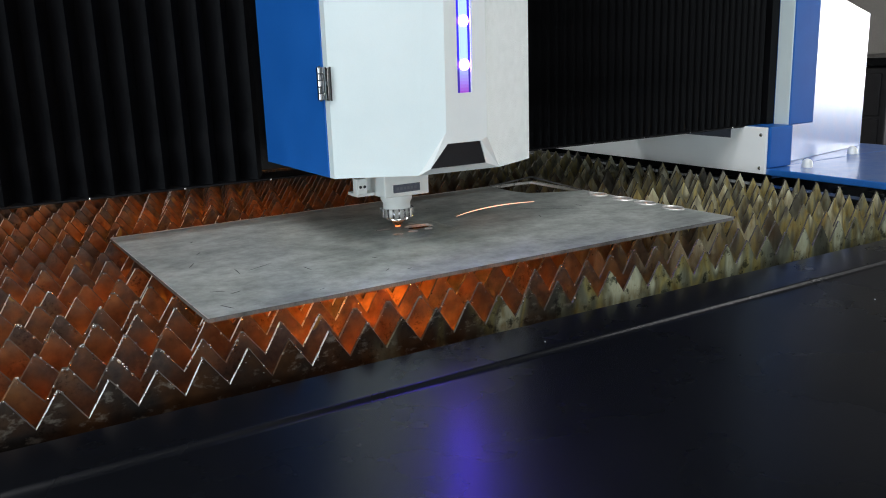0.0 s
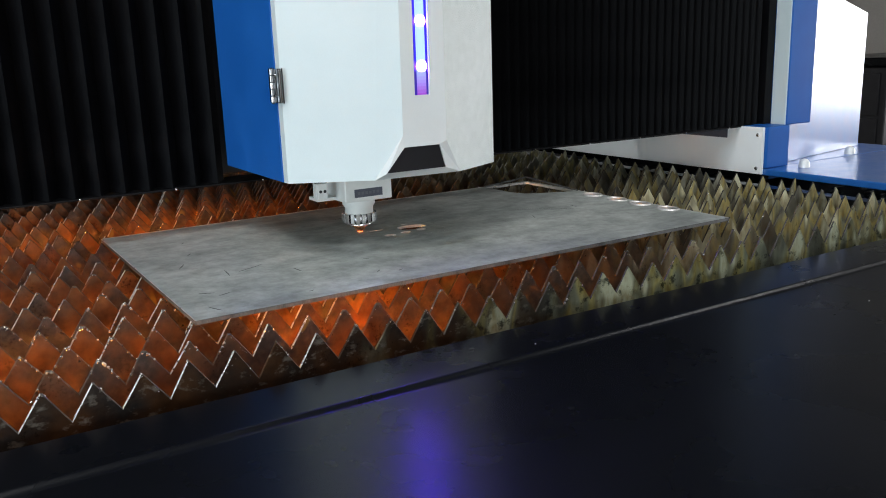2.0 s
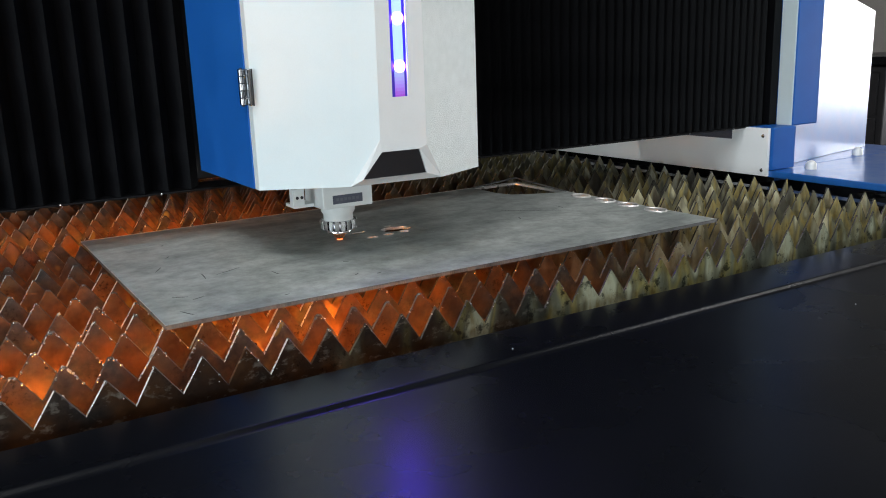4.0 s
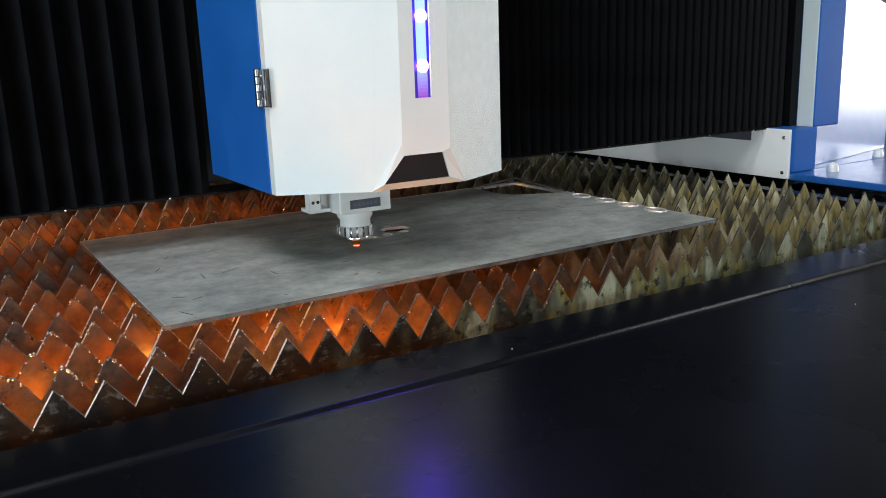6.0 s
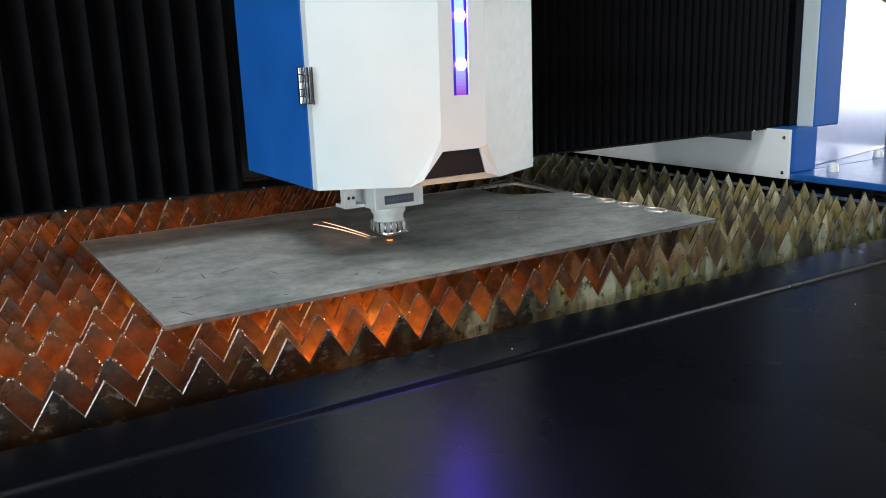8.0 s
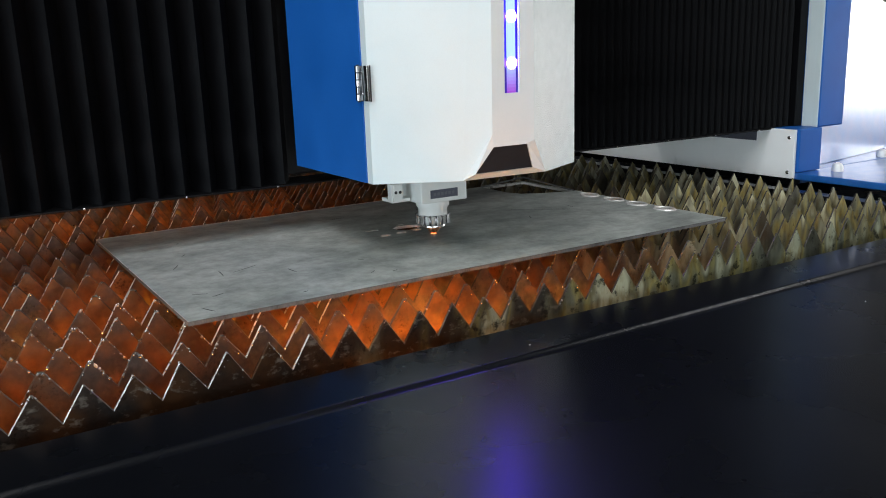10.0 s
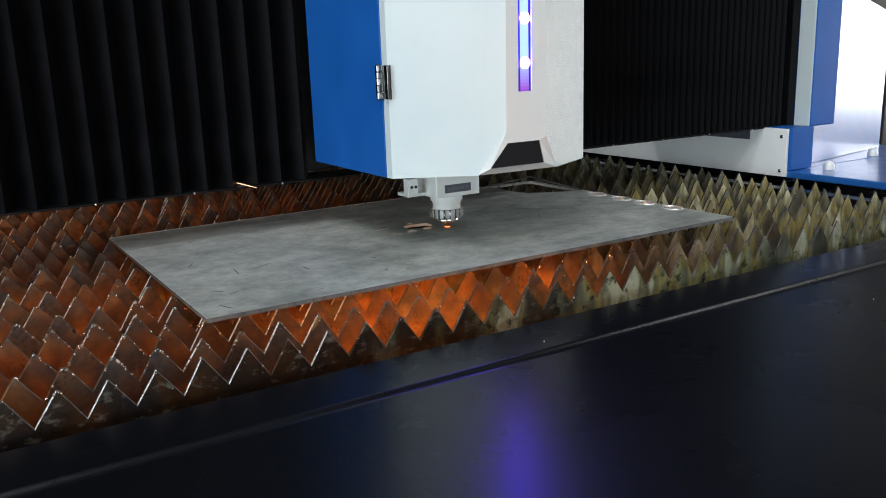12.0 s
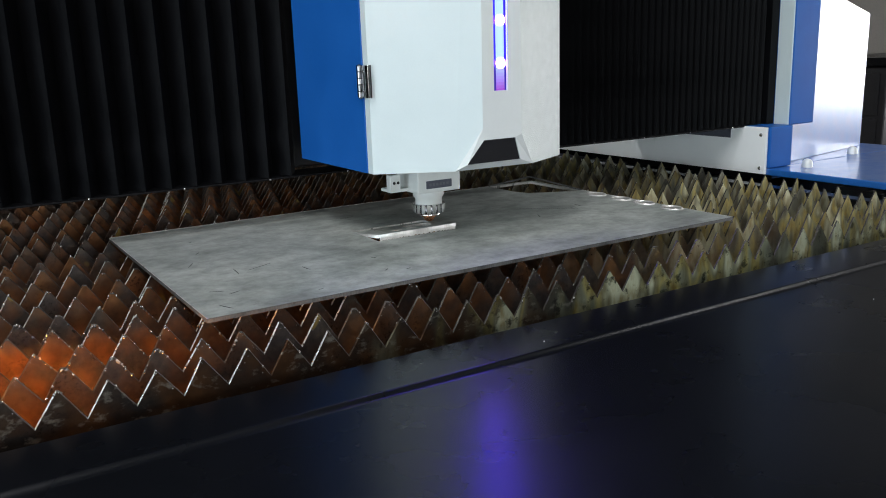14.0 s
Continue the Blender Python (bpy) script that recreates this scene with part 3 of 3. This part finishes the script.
def laser_head():
    ob = empty("laser_head")
    low, top, back = 0.931, 1.86, 0.16
    L, R, F, S = -0.187, 0.191, -0.235, -0.143
    # front hood: broad door, lamp facet flaring to the foot, grained facet
    a0, a1 = (L, S, low), (L, S, top)
    b0, b1, b2 = (-0.069, -0.2105, low), (-0.029, F, 1.000), (-0.021, F, top)
    c0, c1, c2 = (0.0855, -0.218, low), (0.050, F, 0.987), (0.051, F, top)
    d0, d1 = (R, S - 0.02, low), (R, S - 0.02, top)
    bm = prism(bmesh.new(), [a0, b0, b1, b2, a1], (0.3, 0.95, 0), 0.002)
    prism(bm, [(L, S + 0.018, low), (L, S + 0.0004, low), (L, S + 0.0004, top), (L, S + 0.018, top)], (1, 0, 0), 0.002)
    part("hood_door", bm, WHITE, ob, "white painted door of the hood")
    t0, t1, t2, t3 = (-0.057, -0.2285, 0.942), (0.052, -0.2285, 0.942), (0.037, F, 0.981), (-0.027, F, 0.981)
    g0, g1, g2, g3 = (-0.005, F, 1.060), (0.022, F, 1.060), (0.025, F, top - 0.05), (-0.001, F, top - 0.05)
    bm = bmesh.new()
    for f in ((b0, c0, t1, t0), (c0, c1, t2, t1), (c1, b1, t3, t2), (b1, b0, t0, t3), (b1, c1, g1, g0), (c1, c2, g2, g1), (c2, b2, g3, g2), (b2, b1, g0, g3)):
        prism(bm, f, (0, 1, 0), 0.0035)
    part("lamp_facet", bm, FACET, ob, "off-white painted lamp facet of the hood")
    bm = prism(bmesh.new(), [c0, d0, d1, c2, c1], (-0.3, 0.95, 0), 0.002)
    prism(bm, [(R - 0.002, S - 0.018, low), (R - 0.002, back, low), (R - 0.002, back, top), (R - 0.002, S - 0.018, top)], (1, 0, 0), 0.002)
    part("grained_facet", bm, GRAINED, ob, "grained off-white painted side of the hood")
    part("window", prism(bmesh.new(), [(-0.0562, -0.2268, 0.9425), (0.0512, -0.2268, 0.9425), (0.0365, F + 0.0018, 0.9805), (-0.0265, F + 0.0018, 0.9805)], (0, 1, 0), 0.002), DARK, ob, "black trapezoid inspection window")
    part("side_panel", boxed(L - 0.002, L + 0.001, S + 0.0185, back, low, top, 0.0008), BLUE, ob, "blue painted side panel")
    bm = bmesh.new()
    prism(bm, [(L + 0.003, back, low + 0.003), (L + 0.003, S + 0.002, low + 0.003), (-0.068, -0.207, low + 0.003), (0.084, -0.214, low + 0.003), (R - 0.003, S - 0.018, low + 0.003), (R - 0.003, back, low + 0.003)], (0, 0, 1), 0.003)
    part("floor_panel", bm, WHITE, ob)
    bm = prism(bmesh.new(), [(L + 0.003, back, top - 0.006), (L + 0.003, S + 0.002, top - 0.006), (-0.021, F + 0.004, top - 0.006), (0.051, F + 0.004, top - 0.006), (R - 0.003, S - 0.018, top - 0.006), (R - 0.003, back, top - 0.006)], (0, 0, 1), 0.004)
    part("top_panel", bm, WHITE, ob)
    part("back_panel", boxed(L, R, back - 0.003, back - 0.0005, low, top), DARK, ob)
    # hinge
    hx, hy = L - 0.004, S + 0.014
    hinge = part("hinge", boxed(L - 0.0045, L - 0.0021, hy - 0.002, hy + 0.020, 1.056, 1.108, 0.0008), DARK_CHROME, ob, "chrome door hinge, coloured dark for its reflections")
    part("leaf", boxed(L - 0.0045, L - 0.0008, S - 0.006, hy - 0.009, 1.056, 1.108, 0.0008), DIM_CHROME, hinge)
    part("leaf_edge", boxed(L - 0.0008, L + 0.0012, S - 0.0085, S - 0.0062, 1.0555, 1.1085, 0.0005), DARK, hinge)
    for k in range(5):
        z = 1.0565 + k * 0.0104
        bm = lathe([(0.0038, z), (0.0046, z + 0.0008), (0.0046, z + 0.0092), (0.0038, z + 0.0100)], 16, (L - 0.0072, hy + 0.004))
        part("knuckle", bm, DIM_CHROME if k in (0, 2) else DARK_CHROME, hinge, smooth=True)
    part("pin", lathe([(0.0022, 1.0545), (0.0022, 1.1095)], 12, (L - 0.0072, hy + 0.004)), DARK, hinge, smooth=True)
    for z in (1.066, 1.098):
        screw("hinge_screw", L - 0.0045, hy - 0.005, z, 0.0028, 0.002, "-x", hinge, DIM_CHROME)
    # light strip in its slot
    strip = part("light_channel", boxed(-0.007, 0.027, F + 0.005, F + 0.008, 1.05, top - 0.05), LED_BLUE, ob, "glowing blue light channel")
    part("light_tube", boxed(0.0027, 0.0177, F + 0.003, F + 0.0048, 1.098, top - 0.05), LED_WHITE, strip, "bluish white light tube")
    for k, glowing in enumerate(LED_END):
        part("tube_end", boxed(0.0024, 0.0180, F + 0.003, F + 0.0048, 1.0582 + 0.005 * k, 1.0631 + 0.005 * k), glowing, strip, "violet lower end of the light tube")
    for z in [1.104 + 0.068 * k for k in range(10)]:
        bm = lathe([(0.0088, F + 0.0010), (0.0088, F + 0.0029)], 20, (0.0102, z), "y")
        part("light_node", bm, LED_NODE, strip, smooth=True)
    # lens block and bracket under the hood
    block = part("lens_block", boxed(-0.040, 0.054, -0.031, 0.050, 0.866, 0.929, 0.002), ALU, ob, "grey aluminium lens block")
    part("label_plate", boxed(-0.022, 0.034, -0.0325, -0.0312, 0.874, 0.889, 0.0004), LABEL, block, "dark label plate")
    for k in range(6):
        part("print_bar", boxed(-0.016 + k * 0.0075, -0.011 + k * 0.0075, -0.0329, -0.0326, 0.879, 0.884), INK, block)
    arm = part("bracket", boxed(-0.078, -0.041, 0.006, 0.046, 0.868, 0.874, 0.001), ALU, ob, "aluminium side bracket")
    part("end_plate", boxed(-0.0832, -0.0805, -0.004, 0.012, 0.872, 0.903, 0.001), ALU, arm)
    part("front_lug", boxed(-0.0802, -0.062, -0.004, 0.0055, 0.8745, 0.903, 0.001), ALU, arm)
    for x in (-0.0755, -0.067):
        screw("bracket_screw", x, -0.0042, 0.888, 0.0028, 0.0012, "-y", arm, DARK)
    part("lens_tube", lathe([(0.030, 0.866), (0.030, 0.858), (0.026, 0.852), (0.026, 0.840)], 40), ALU, ob, smooth=True)
    bm = bmesh.new()
    for k in range(18):
        a = 2 * math.pi * k / 18
        g = bmesh.ops.create_cube(bm, size=1)
        m = Matrix.Rotation(a, 4, "Z") @ Matrix.Translation((0.0285, 0, 0.8335)) @ Matrix.Diagonal((0.0062, 0.0072, 0.0175, 1))
        bmesh.ops.transform(bm, matrix=m, verts=g["verts"])
        edges = list({e for w in g["verts"] for e in w.link_edges})
        bmesh.ops.bevel(bm, geom=edges, offset=0.0009, segments=1, affect="EDGES")
    collar = part("knurled_collar", bm, CHROME, ob, "chrome knurled locking collar")
    part("collar_core", lathe([(0.0265, 0.8415), (0.0275, 0.840), (0.0275, 0.827), (0.0255, 0.8245)], 40), DARK_CHROME, collar, smooth=True)
    part("ceramic_ring", lathe([(0.021, 0.8245), (0.0225, 0.822), (0.0225, 0.8195), (0.013, 0.8170)], 36), CHROME, ob, smooth=True)
    part("nozzle", lathe([(0.0145, 0.8170), (0.0145, 0.8155), (0.011, 0.8140), (0.0095, 0.8100), (0.0050, 0.8062)], 32), COPPER, ob, "copper cutting nozzle", smooth=True)
    tagged(ob, "white and blue laser cutting head with a violet light strip", "laser head")
    return ob


# ---- gantry: x as in the hall, y from the beam axis ----
def gantry():
    ob = empty("gantry")
    part("beam", boxed(-1.3, 1.76, 0.26, 0.62, 0.90, 1.80, 0.004), DARK, ob)
    part("lower_rail", boxed(-1.3, 1.762, 0.170, 0.255, 0.8935, 0.8970, 0.0008), RUBBER, ob)
    part("end_flange", boxed(1.735, 1.7632, 0.1602, 0.258, 0.897, 1.81, 0.001), RUBBER, ob)
    for k in range(18):
        screw("rail_screw", -1.2 + 0.165 * k, 0.170, 0.8952, 0.0022, 0.002, "-y", ob)
    post = part("end_post", boxed(1.768, 1.876, 0.112, 0.42, 0.894, 1.82, 0.004), BLUE, ob, "blue painted end post")
    part("edge_strip", boxed(1.7635, 1.7675, 0.113, 0.159, 0.894, 1.82, 0.001), WHITE, post, "white edge strip")
    part("leg", boxed(1.665, 1.757, 0.090, 0.42, 0.786, 0.897, 0.003), BLUE, ob)
    part("guide_rail", boxed(1.668, 1.699, 0.105, 1.2, 0.752, 0.785, 0.002), BLACK_COVER, ob)
    part("carriage_rear", boxed(1.6995, 2.35, 0.105, 1.2, 0.752, 0.785, 0.002), GLOSS_BLUE, ob)
    part("carriage", boxed(1.665, 2.35, -0.75, 0.104, 0.767, 0.785, 0.003), GLOSS_BLUE, ob, "blue carriage base plate")
    panel = part("white_panel", boxed(1.655, 1.664, 0.098, 1.15, 0.770, 0.8965, 0.001), PANEL_WHITE, ob, "white side panel")
    for y, z in ((0.114, 0.876), (0.114, 0.786), (0.62, 0.85)):
        screw("panel_screw", 1.655, y, z, 0.005, 0.003, "-x", panel)
    part("vent", boxed(1.6535, 1.6548, 0.215, 0.43, 0.862, 0.892), LABEL, panel, "grey slotted vent plate")
    bm = prism(bmesh.new(), [(1.775, 0.1325, 0.786), (2.29, 0.229, 0.786), (2.29, 0.229, 1.195), (2.15, 0.203, 1.225), (1.775, 0.1325, 1.30)], (-0.18, 0.98, 0), 0.02)
    part("gusset", bm, GLOSS_BLUE, ob, "glossy blue end plate")
    for x, y in ((1.765, 0.045), (2.09, 0.125)):
        bm = lathe([(0.0145, 0.785), (0.0145, 0.793), (0.013, 0.800), (0.009, 0.805), (0.004, 0.8075), (0.001, 0.808)], 20, (x, y))
        part("carriage_bolt", bm, ALU, ob, "pale domed bolt", smooth=True)
    tagged(ob, "blue and white machine gantry spanning the bed", "gantry")
    return ob


def pleat_mesh(half):
    bm = bmesh.new()
    t = 0.0015
    outline = [(-half, 0.214), (0, 0.172), (half, 0.214), (half, 0.214 + t), (0, 0.172 + t * 1.6), (-half, 0.214 + t)]
    prism(bm, [(x, y, 0.8975) for x, y in outline], (0, 0, 1), 0.91)
    return mesh_of(bm, "pleat", RUBBER)


def bellows(count, half, label):
    ob = empty("bellows")
    me = pleat_mesh(half)
    pleats = []
    for _ in range(count):
        p = new("pleat", me)
        p.parent = ob
        pleats.append(p)
    tagged(ob, label, "bellows", group="bellows of the gantry")
    return ob, pleats


# ---- sparks ----
def stream(bm, rng, end, lean, length):
    d = Vector(lean).normalized() * length
    m = Matrix.Translation(end) @ d.to_track_quat("Z", "Y").to_matrix().to_4x4()
    bmesh.ops.create_cone(bm, segments=4, radius1=0.0016, radius2=0.0006, depth=length, matrix=m)


def spark_plume():
    """The sparks right under the nozzle, blown down between the slats."""
    ob = empty("spark_plume")
    rng = random.Random(5)
    bm = bmesh.new()
    for k in range(32):
        end = Vector((rng.gauss(-0.11, 0.11), rng.gauss(-0.32, 0.06), 0.795 + rng.uniform(-0.24, -0.10)))
        stream(bm, rng, end, (end.x, end.y, -0.3), rng.uniform(0.03, 0.08))
    for k in range(14):
        end = Vector((rng.gauss(-0.03, 0.05), rng.gauss(-0.12, 0.1), 0.795 + rng.uniform(-0.3, -0.15)))
        stream(bm, rng, end, (0, -0.2, -1), rng.uniform(0.03, 0.08))
    for k in range(7):
        end = Vector((rng.gauss(0.0, 0.04), rng.gauss(0.0, 0.04), 0.795 + rng.uniform(-0.2, -0.09)))
        stream(bm, rng, end, (0, 0, -1), rng.uniform(0.03, 0.06))
    tagged(part("streams", bm, SPARK, ob, "orange stream of sparks under the sheet"), kind="stuff")
    part("hot_spot", lathe([(0.001, 0.8047), (0.0055, 0.8048), (0.003, 0.8051), (0.001, 0.8055)], 14), HOT, ob, "glowing cutting spot")
    tagged(ob, "orange spark plume blown down between the slats", "sparks")
    return ob


def spark_spray(seed, count, x, y, wide_x, wide_y, low=-0.24, high=-0.08):
    """Sparks that the jet throws along the bed, bouncing over the scrap bin."""
    rng = random.Random(seed)
    bm = bmesh.new()
    for k in range(count):
        end = Vector((rng.gauss(x, wide_x), rng.gauss(y, wide_y), 0.795 + rng.uniform(low, high)))
        stream(bm, rng, end, (end.x - 0.45, end.y - 0.3, -0.25), rng.uniform(0.03, 0.09))
    return tagged(part("spark_spray", bm, SPARK), "orange sparks bouncing over the scrap bin", "sparks", group="sparks under the slats", kind="stuff")


def flying_spark(pts):
    """A short glowing trail through three points."""
    bm = bmesh.new()
    a, b, c = (Vector(p) for p in pts)
    steps = [a * (1 - u) ** 2 + (b * 2 - (a + c) / 2) * 2 * u * (1 - u) + c * u ** 2 for u in [k / 12 for k in range(13)]]
    rings = []
    for k, p in enumerate(steps):
        r = 0.00085 * (0.25 + 0.75 * math.sin(math.pi * (k + 1) / 14))
        side = (steps[min(k + 1, 12)] - steps[max(k - 1, 0)]).cross(Vector((0, 0, 1))).normalized()
        rings.append([bm.verts.new(p + side * r * math.cos(q) + Vector((0, 0, r * math.sin(q)))) for q in (0, 1.571, 3.142, 4.712)])
    for p, q in zip(rings, rings[1:]):
        for k in range(4):
            bm.faces.new((p[k], p[(k + 1) % 4], q[(k + 1) % 4], q[k]))
    bm.faces.new(rings[0]), bm.faces.new(rings[-1])
    return tagged(part("spark", bm, STREAK), "bright orange spark flying over the steel sheet", "spark", group="sparks over the sheet")


hall()
window("window_1", -5.16, -5.1, -4.3, -0.3, 0.46, 1.66)
window("window_2", 7.1, 7.16, -1.8, 0.5, 0.64, 1.58)
# added only to frame the south fill
window("window_3", -2.05, 0.85, -5.16, -5.1, 0.92, 2.1)
for lx, ly in LAMPS:
    unseen_lamp(lx, ly)
equipment()
bed()
for k in range(38):
    slat(k)
workpiece()
BLANK = blank()
HEAD = laser_head()
GANTRY = gantry()
PLUME = spark_plume()
SPRAYS = [
    (spark_spray(7, 22, 0.02, 0.15, 0.12, 0.13), [(0, 0.3), (1.5, 0.45), (2.5, 0.85), (3, 0.9), (5.5, 1), (6.5, 1), (8, 0.85), (10.5, 0.5), (11, 0.35), (12, 0.25), (13, 0.1), (14, 0)]),
    (spark_spray(8, 110, 0.10, 0.80, 0.2, 0.13), [(0, 0.55), (1, 0.7), (1.5, 0.8), (2.5, 1), (3, 1), (5.5, 0.85), (8, 0.65), (10.5, 0.35), (11, 0.25), (12, 0.2), (13, 0.1), (14, 0)]),
    (spark_spray(9, 22, -0.22, -0.075, 0.07, 0.018), [(0, 0.15), (1.0, 0.25), (1.5, 0.4), (2.5, 0.85), (3, 0.9), (5.5, 0.95), (6.5, 0.85), (8, 0.5), (10.5, 0.4), (11, 0.25), (12, 0.2), (13.8, 0.0), (14, 0.8)]),
]
LEFT, LEFT_PLEATS = bellows(28, 0.0238, "black pleated bellows cover, stretched wide")
RIGHT, RIGHT_PLEATS = bellows(44, 0.0175, "black pleated bellows cover, folded closer")


# ---- sparks that jump from the cut, with their moments ----
FLIGHTS = [
    (0, ((0.586, 0.332, 0.812), (0.665, 0.326, 0.822), (0.756, 0.306, 0.824))),
    (6.5, ((0.509, 0.338, 0.812), (0.537, 0.338, 0.83), (0.582, 0.358, 0.85))),
    (8, ((0.368, 0.403, 0.82), (0.39, 0.337, 0.818), (0.416, 0.276, 0.81))),
    (8, ((0.383, 0.392, 0.824), (0.4, 0.329, 0.82), (0.424, 0.282, 0.81))),
    (10.5, ((0.323, 0.559, 0.87), (0.403, 0.439, 0.85), (0.49, 0.349, 0.82))),
    (1.0, ((1.060, 0.308, 0.845), (1.066, 0.259, 0.852), (1.085, 0.224, 0.855))),
    (12.0, ((0.207, 0.515, 0.900), (0.213, 0.463, 0.900), (0.233, 0.451, 0.893))),
    (12.5, ((1.096, 0.202, 0.868), (1.046, 0.151, 0.855), (1.037, 0.133, 0.835))),
    (6.9, ((0.753, 0.432, 0.860), (0.668, 0.422, 0.840), (0.584, 0.412, 0.812))),
    (11.2, ((0.112, 0.319, 0.922), (0.303, 0.309, 0.871), (0.494, 0.299, 0.812))),
    (11.8, ((0.367, 0.477, 0.886), (0.445, 0.467, 0.853), (0.523, 0.457, 0.812))),
    (13.3, ((0.476, -0.479, 0.790), (0.463, -0.559, 0.799), (0.450, -0.640, 0.800))),
    (13.6, ((0.080, 0.066, 0.812), (0.147, 0.129, 0.816), (0.214, 0.192, 0.812))),
    (13, ((0.122, 0.347, 0.815), (0.285, 0.312, 0.822), (0.472, 0.302, 0.81))),
    (13, ((0.196, 0.285, 0.815), (0.326, 0.307, 0.82), (0.468, 0.305, 0.81))),
    (13, ((0.201, 0.236, 0.815), (0.33, 0.268, 0.82), (0.433, 0.264, 0.81))),
]
SPARKS = [(t, flying_spark(pts)) for t, pts in FLIGHTS]


# ---- what moves ----
HEAD_AT = [
    (0, 0.4683, 0.3570), (0.5, 0.4530, 0.3570), (1, 0.4370, 0.3570), (1.5, 0.4215, 0.3570), (2, 0.4050, 0.3570), (2.5, 0.3890, 0.3570), (2.7, 0.3825, 0.3560), (2.8, 0.3810, 0.3545), (3, 0.3799, 0.3496),
    (3.5, 0.3800, 0.3330), (5, 0.3800, 0.2843), (5.5, 0.3800, 0.2683), (5.9, 0.3805, 0.2535), (6, 0.3830, 0.2515), (6.1, 0.3865, 0.2508), (6.5, 0.3990, 0.2508), (7, 0.4150, 0.2508), (7.5, 0.4308, 0.2508), (8, 0.4468, 0.2508),
    (10.5, 0.5261, 0.2518), (10.8, 0.5355, 0.2522), (10.9, 0.5380, 0.2530), (11, 0.5392, 0.2552), (11.5, 0.5394, 0.2700), (12, 0.5394, 0.2880), (12.5, 0.5394, 0.3045), (13, 0.5394, 0.3206), (13.5, 0.5390, 0.3360), (14, 0.5385, 0.3530),
]


def motions():
    walk(HEAD, [(t, pose(x, y, 0)) for t, x, y in HEAD_AT])
    walk(GANTRY, [(t, pose(0, y, 0)) for t, x, y in HEAD_AT])
    walk(LEFT, [(t, pose(0, y, 0)) for t, x, y in HEAD_AT])
    walk(RIGHT, [(t, pose(0, y, 0)) for t, x, y in HEAD_AT])
    few = [r for r in HEAD_AT if r[0] in (0, 1, 2, 2.8, 5, 6, 6.5, 8, 10.5, 11, 14)]
    for k, p in enumerate(LEFT_PLEATS):
        walk(p, [(t, pose(-0.95 + (x - 0.19 + 0.95) * (k + 0.6) / 28, 0, 0)) for t, x, y in few])
    for k, p in enumerate(RIGHT_PLEATS):
        walk(p, [(t, pose(1.755 + (x + 0.19 - 1.755) * (k + 0.3) / 44, 0, 0)) for t, x, y in few])
    rows = [(t, pose(x, y, 0)) for t, x, y in HEAD_AT]
    walk(PLUME, [r for r in rows if r[0] < 13.6] + [(13.9, pose(0.5386, 0.3500, 0)), (14.0, pose(0.5385, 0.3530, -0.4))])
    # a weaker spray is sunk so that less of its glow reaches the slats
    for ob, levels in SPRAYS:
        walk(ob, [(t, pose(0, 0, -0.4 * (1 - v))) for t, v in levels])
    for t, ob in SPARKS:
        # blown up out of the bed, over the sheet, and back down between the slats
        rows = [(t, pose(0, 0, 0)), (t + 0.1, pose(-0.1, 0.1, -0.42)), (14.0, pose(-0.1, 0.1, -0.42))]
        walk(ob, rows if t == 0 else [(0, pose(0, 0, -0.42)), (t - 0.1, pose(0, 0, -0.42))] + rows)
    lie = pose(0, 0, 0, 0, 0, 0.53)
    tipped = Matrix.Translation((0, CY0, P0)) @ pose(0, 0.001, 0.0105, -7.0, 0, 0) @ Matrix.Translation((0, -CY0, -P0))
    walk(BLANK, [(0, lie), (13.9, lie), (14.0, lie @ tipped)])


motions()
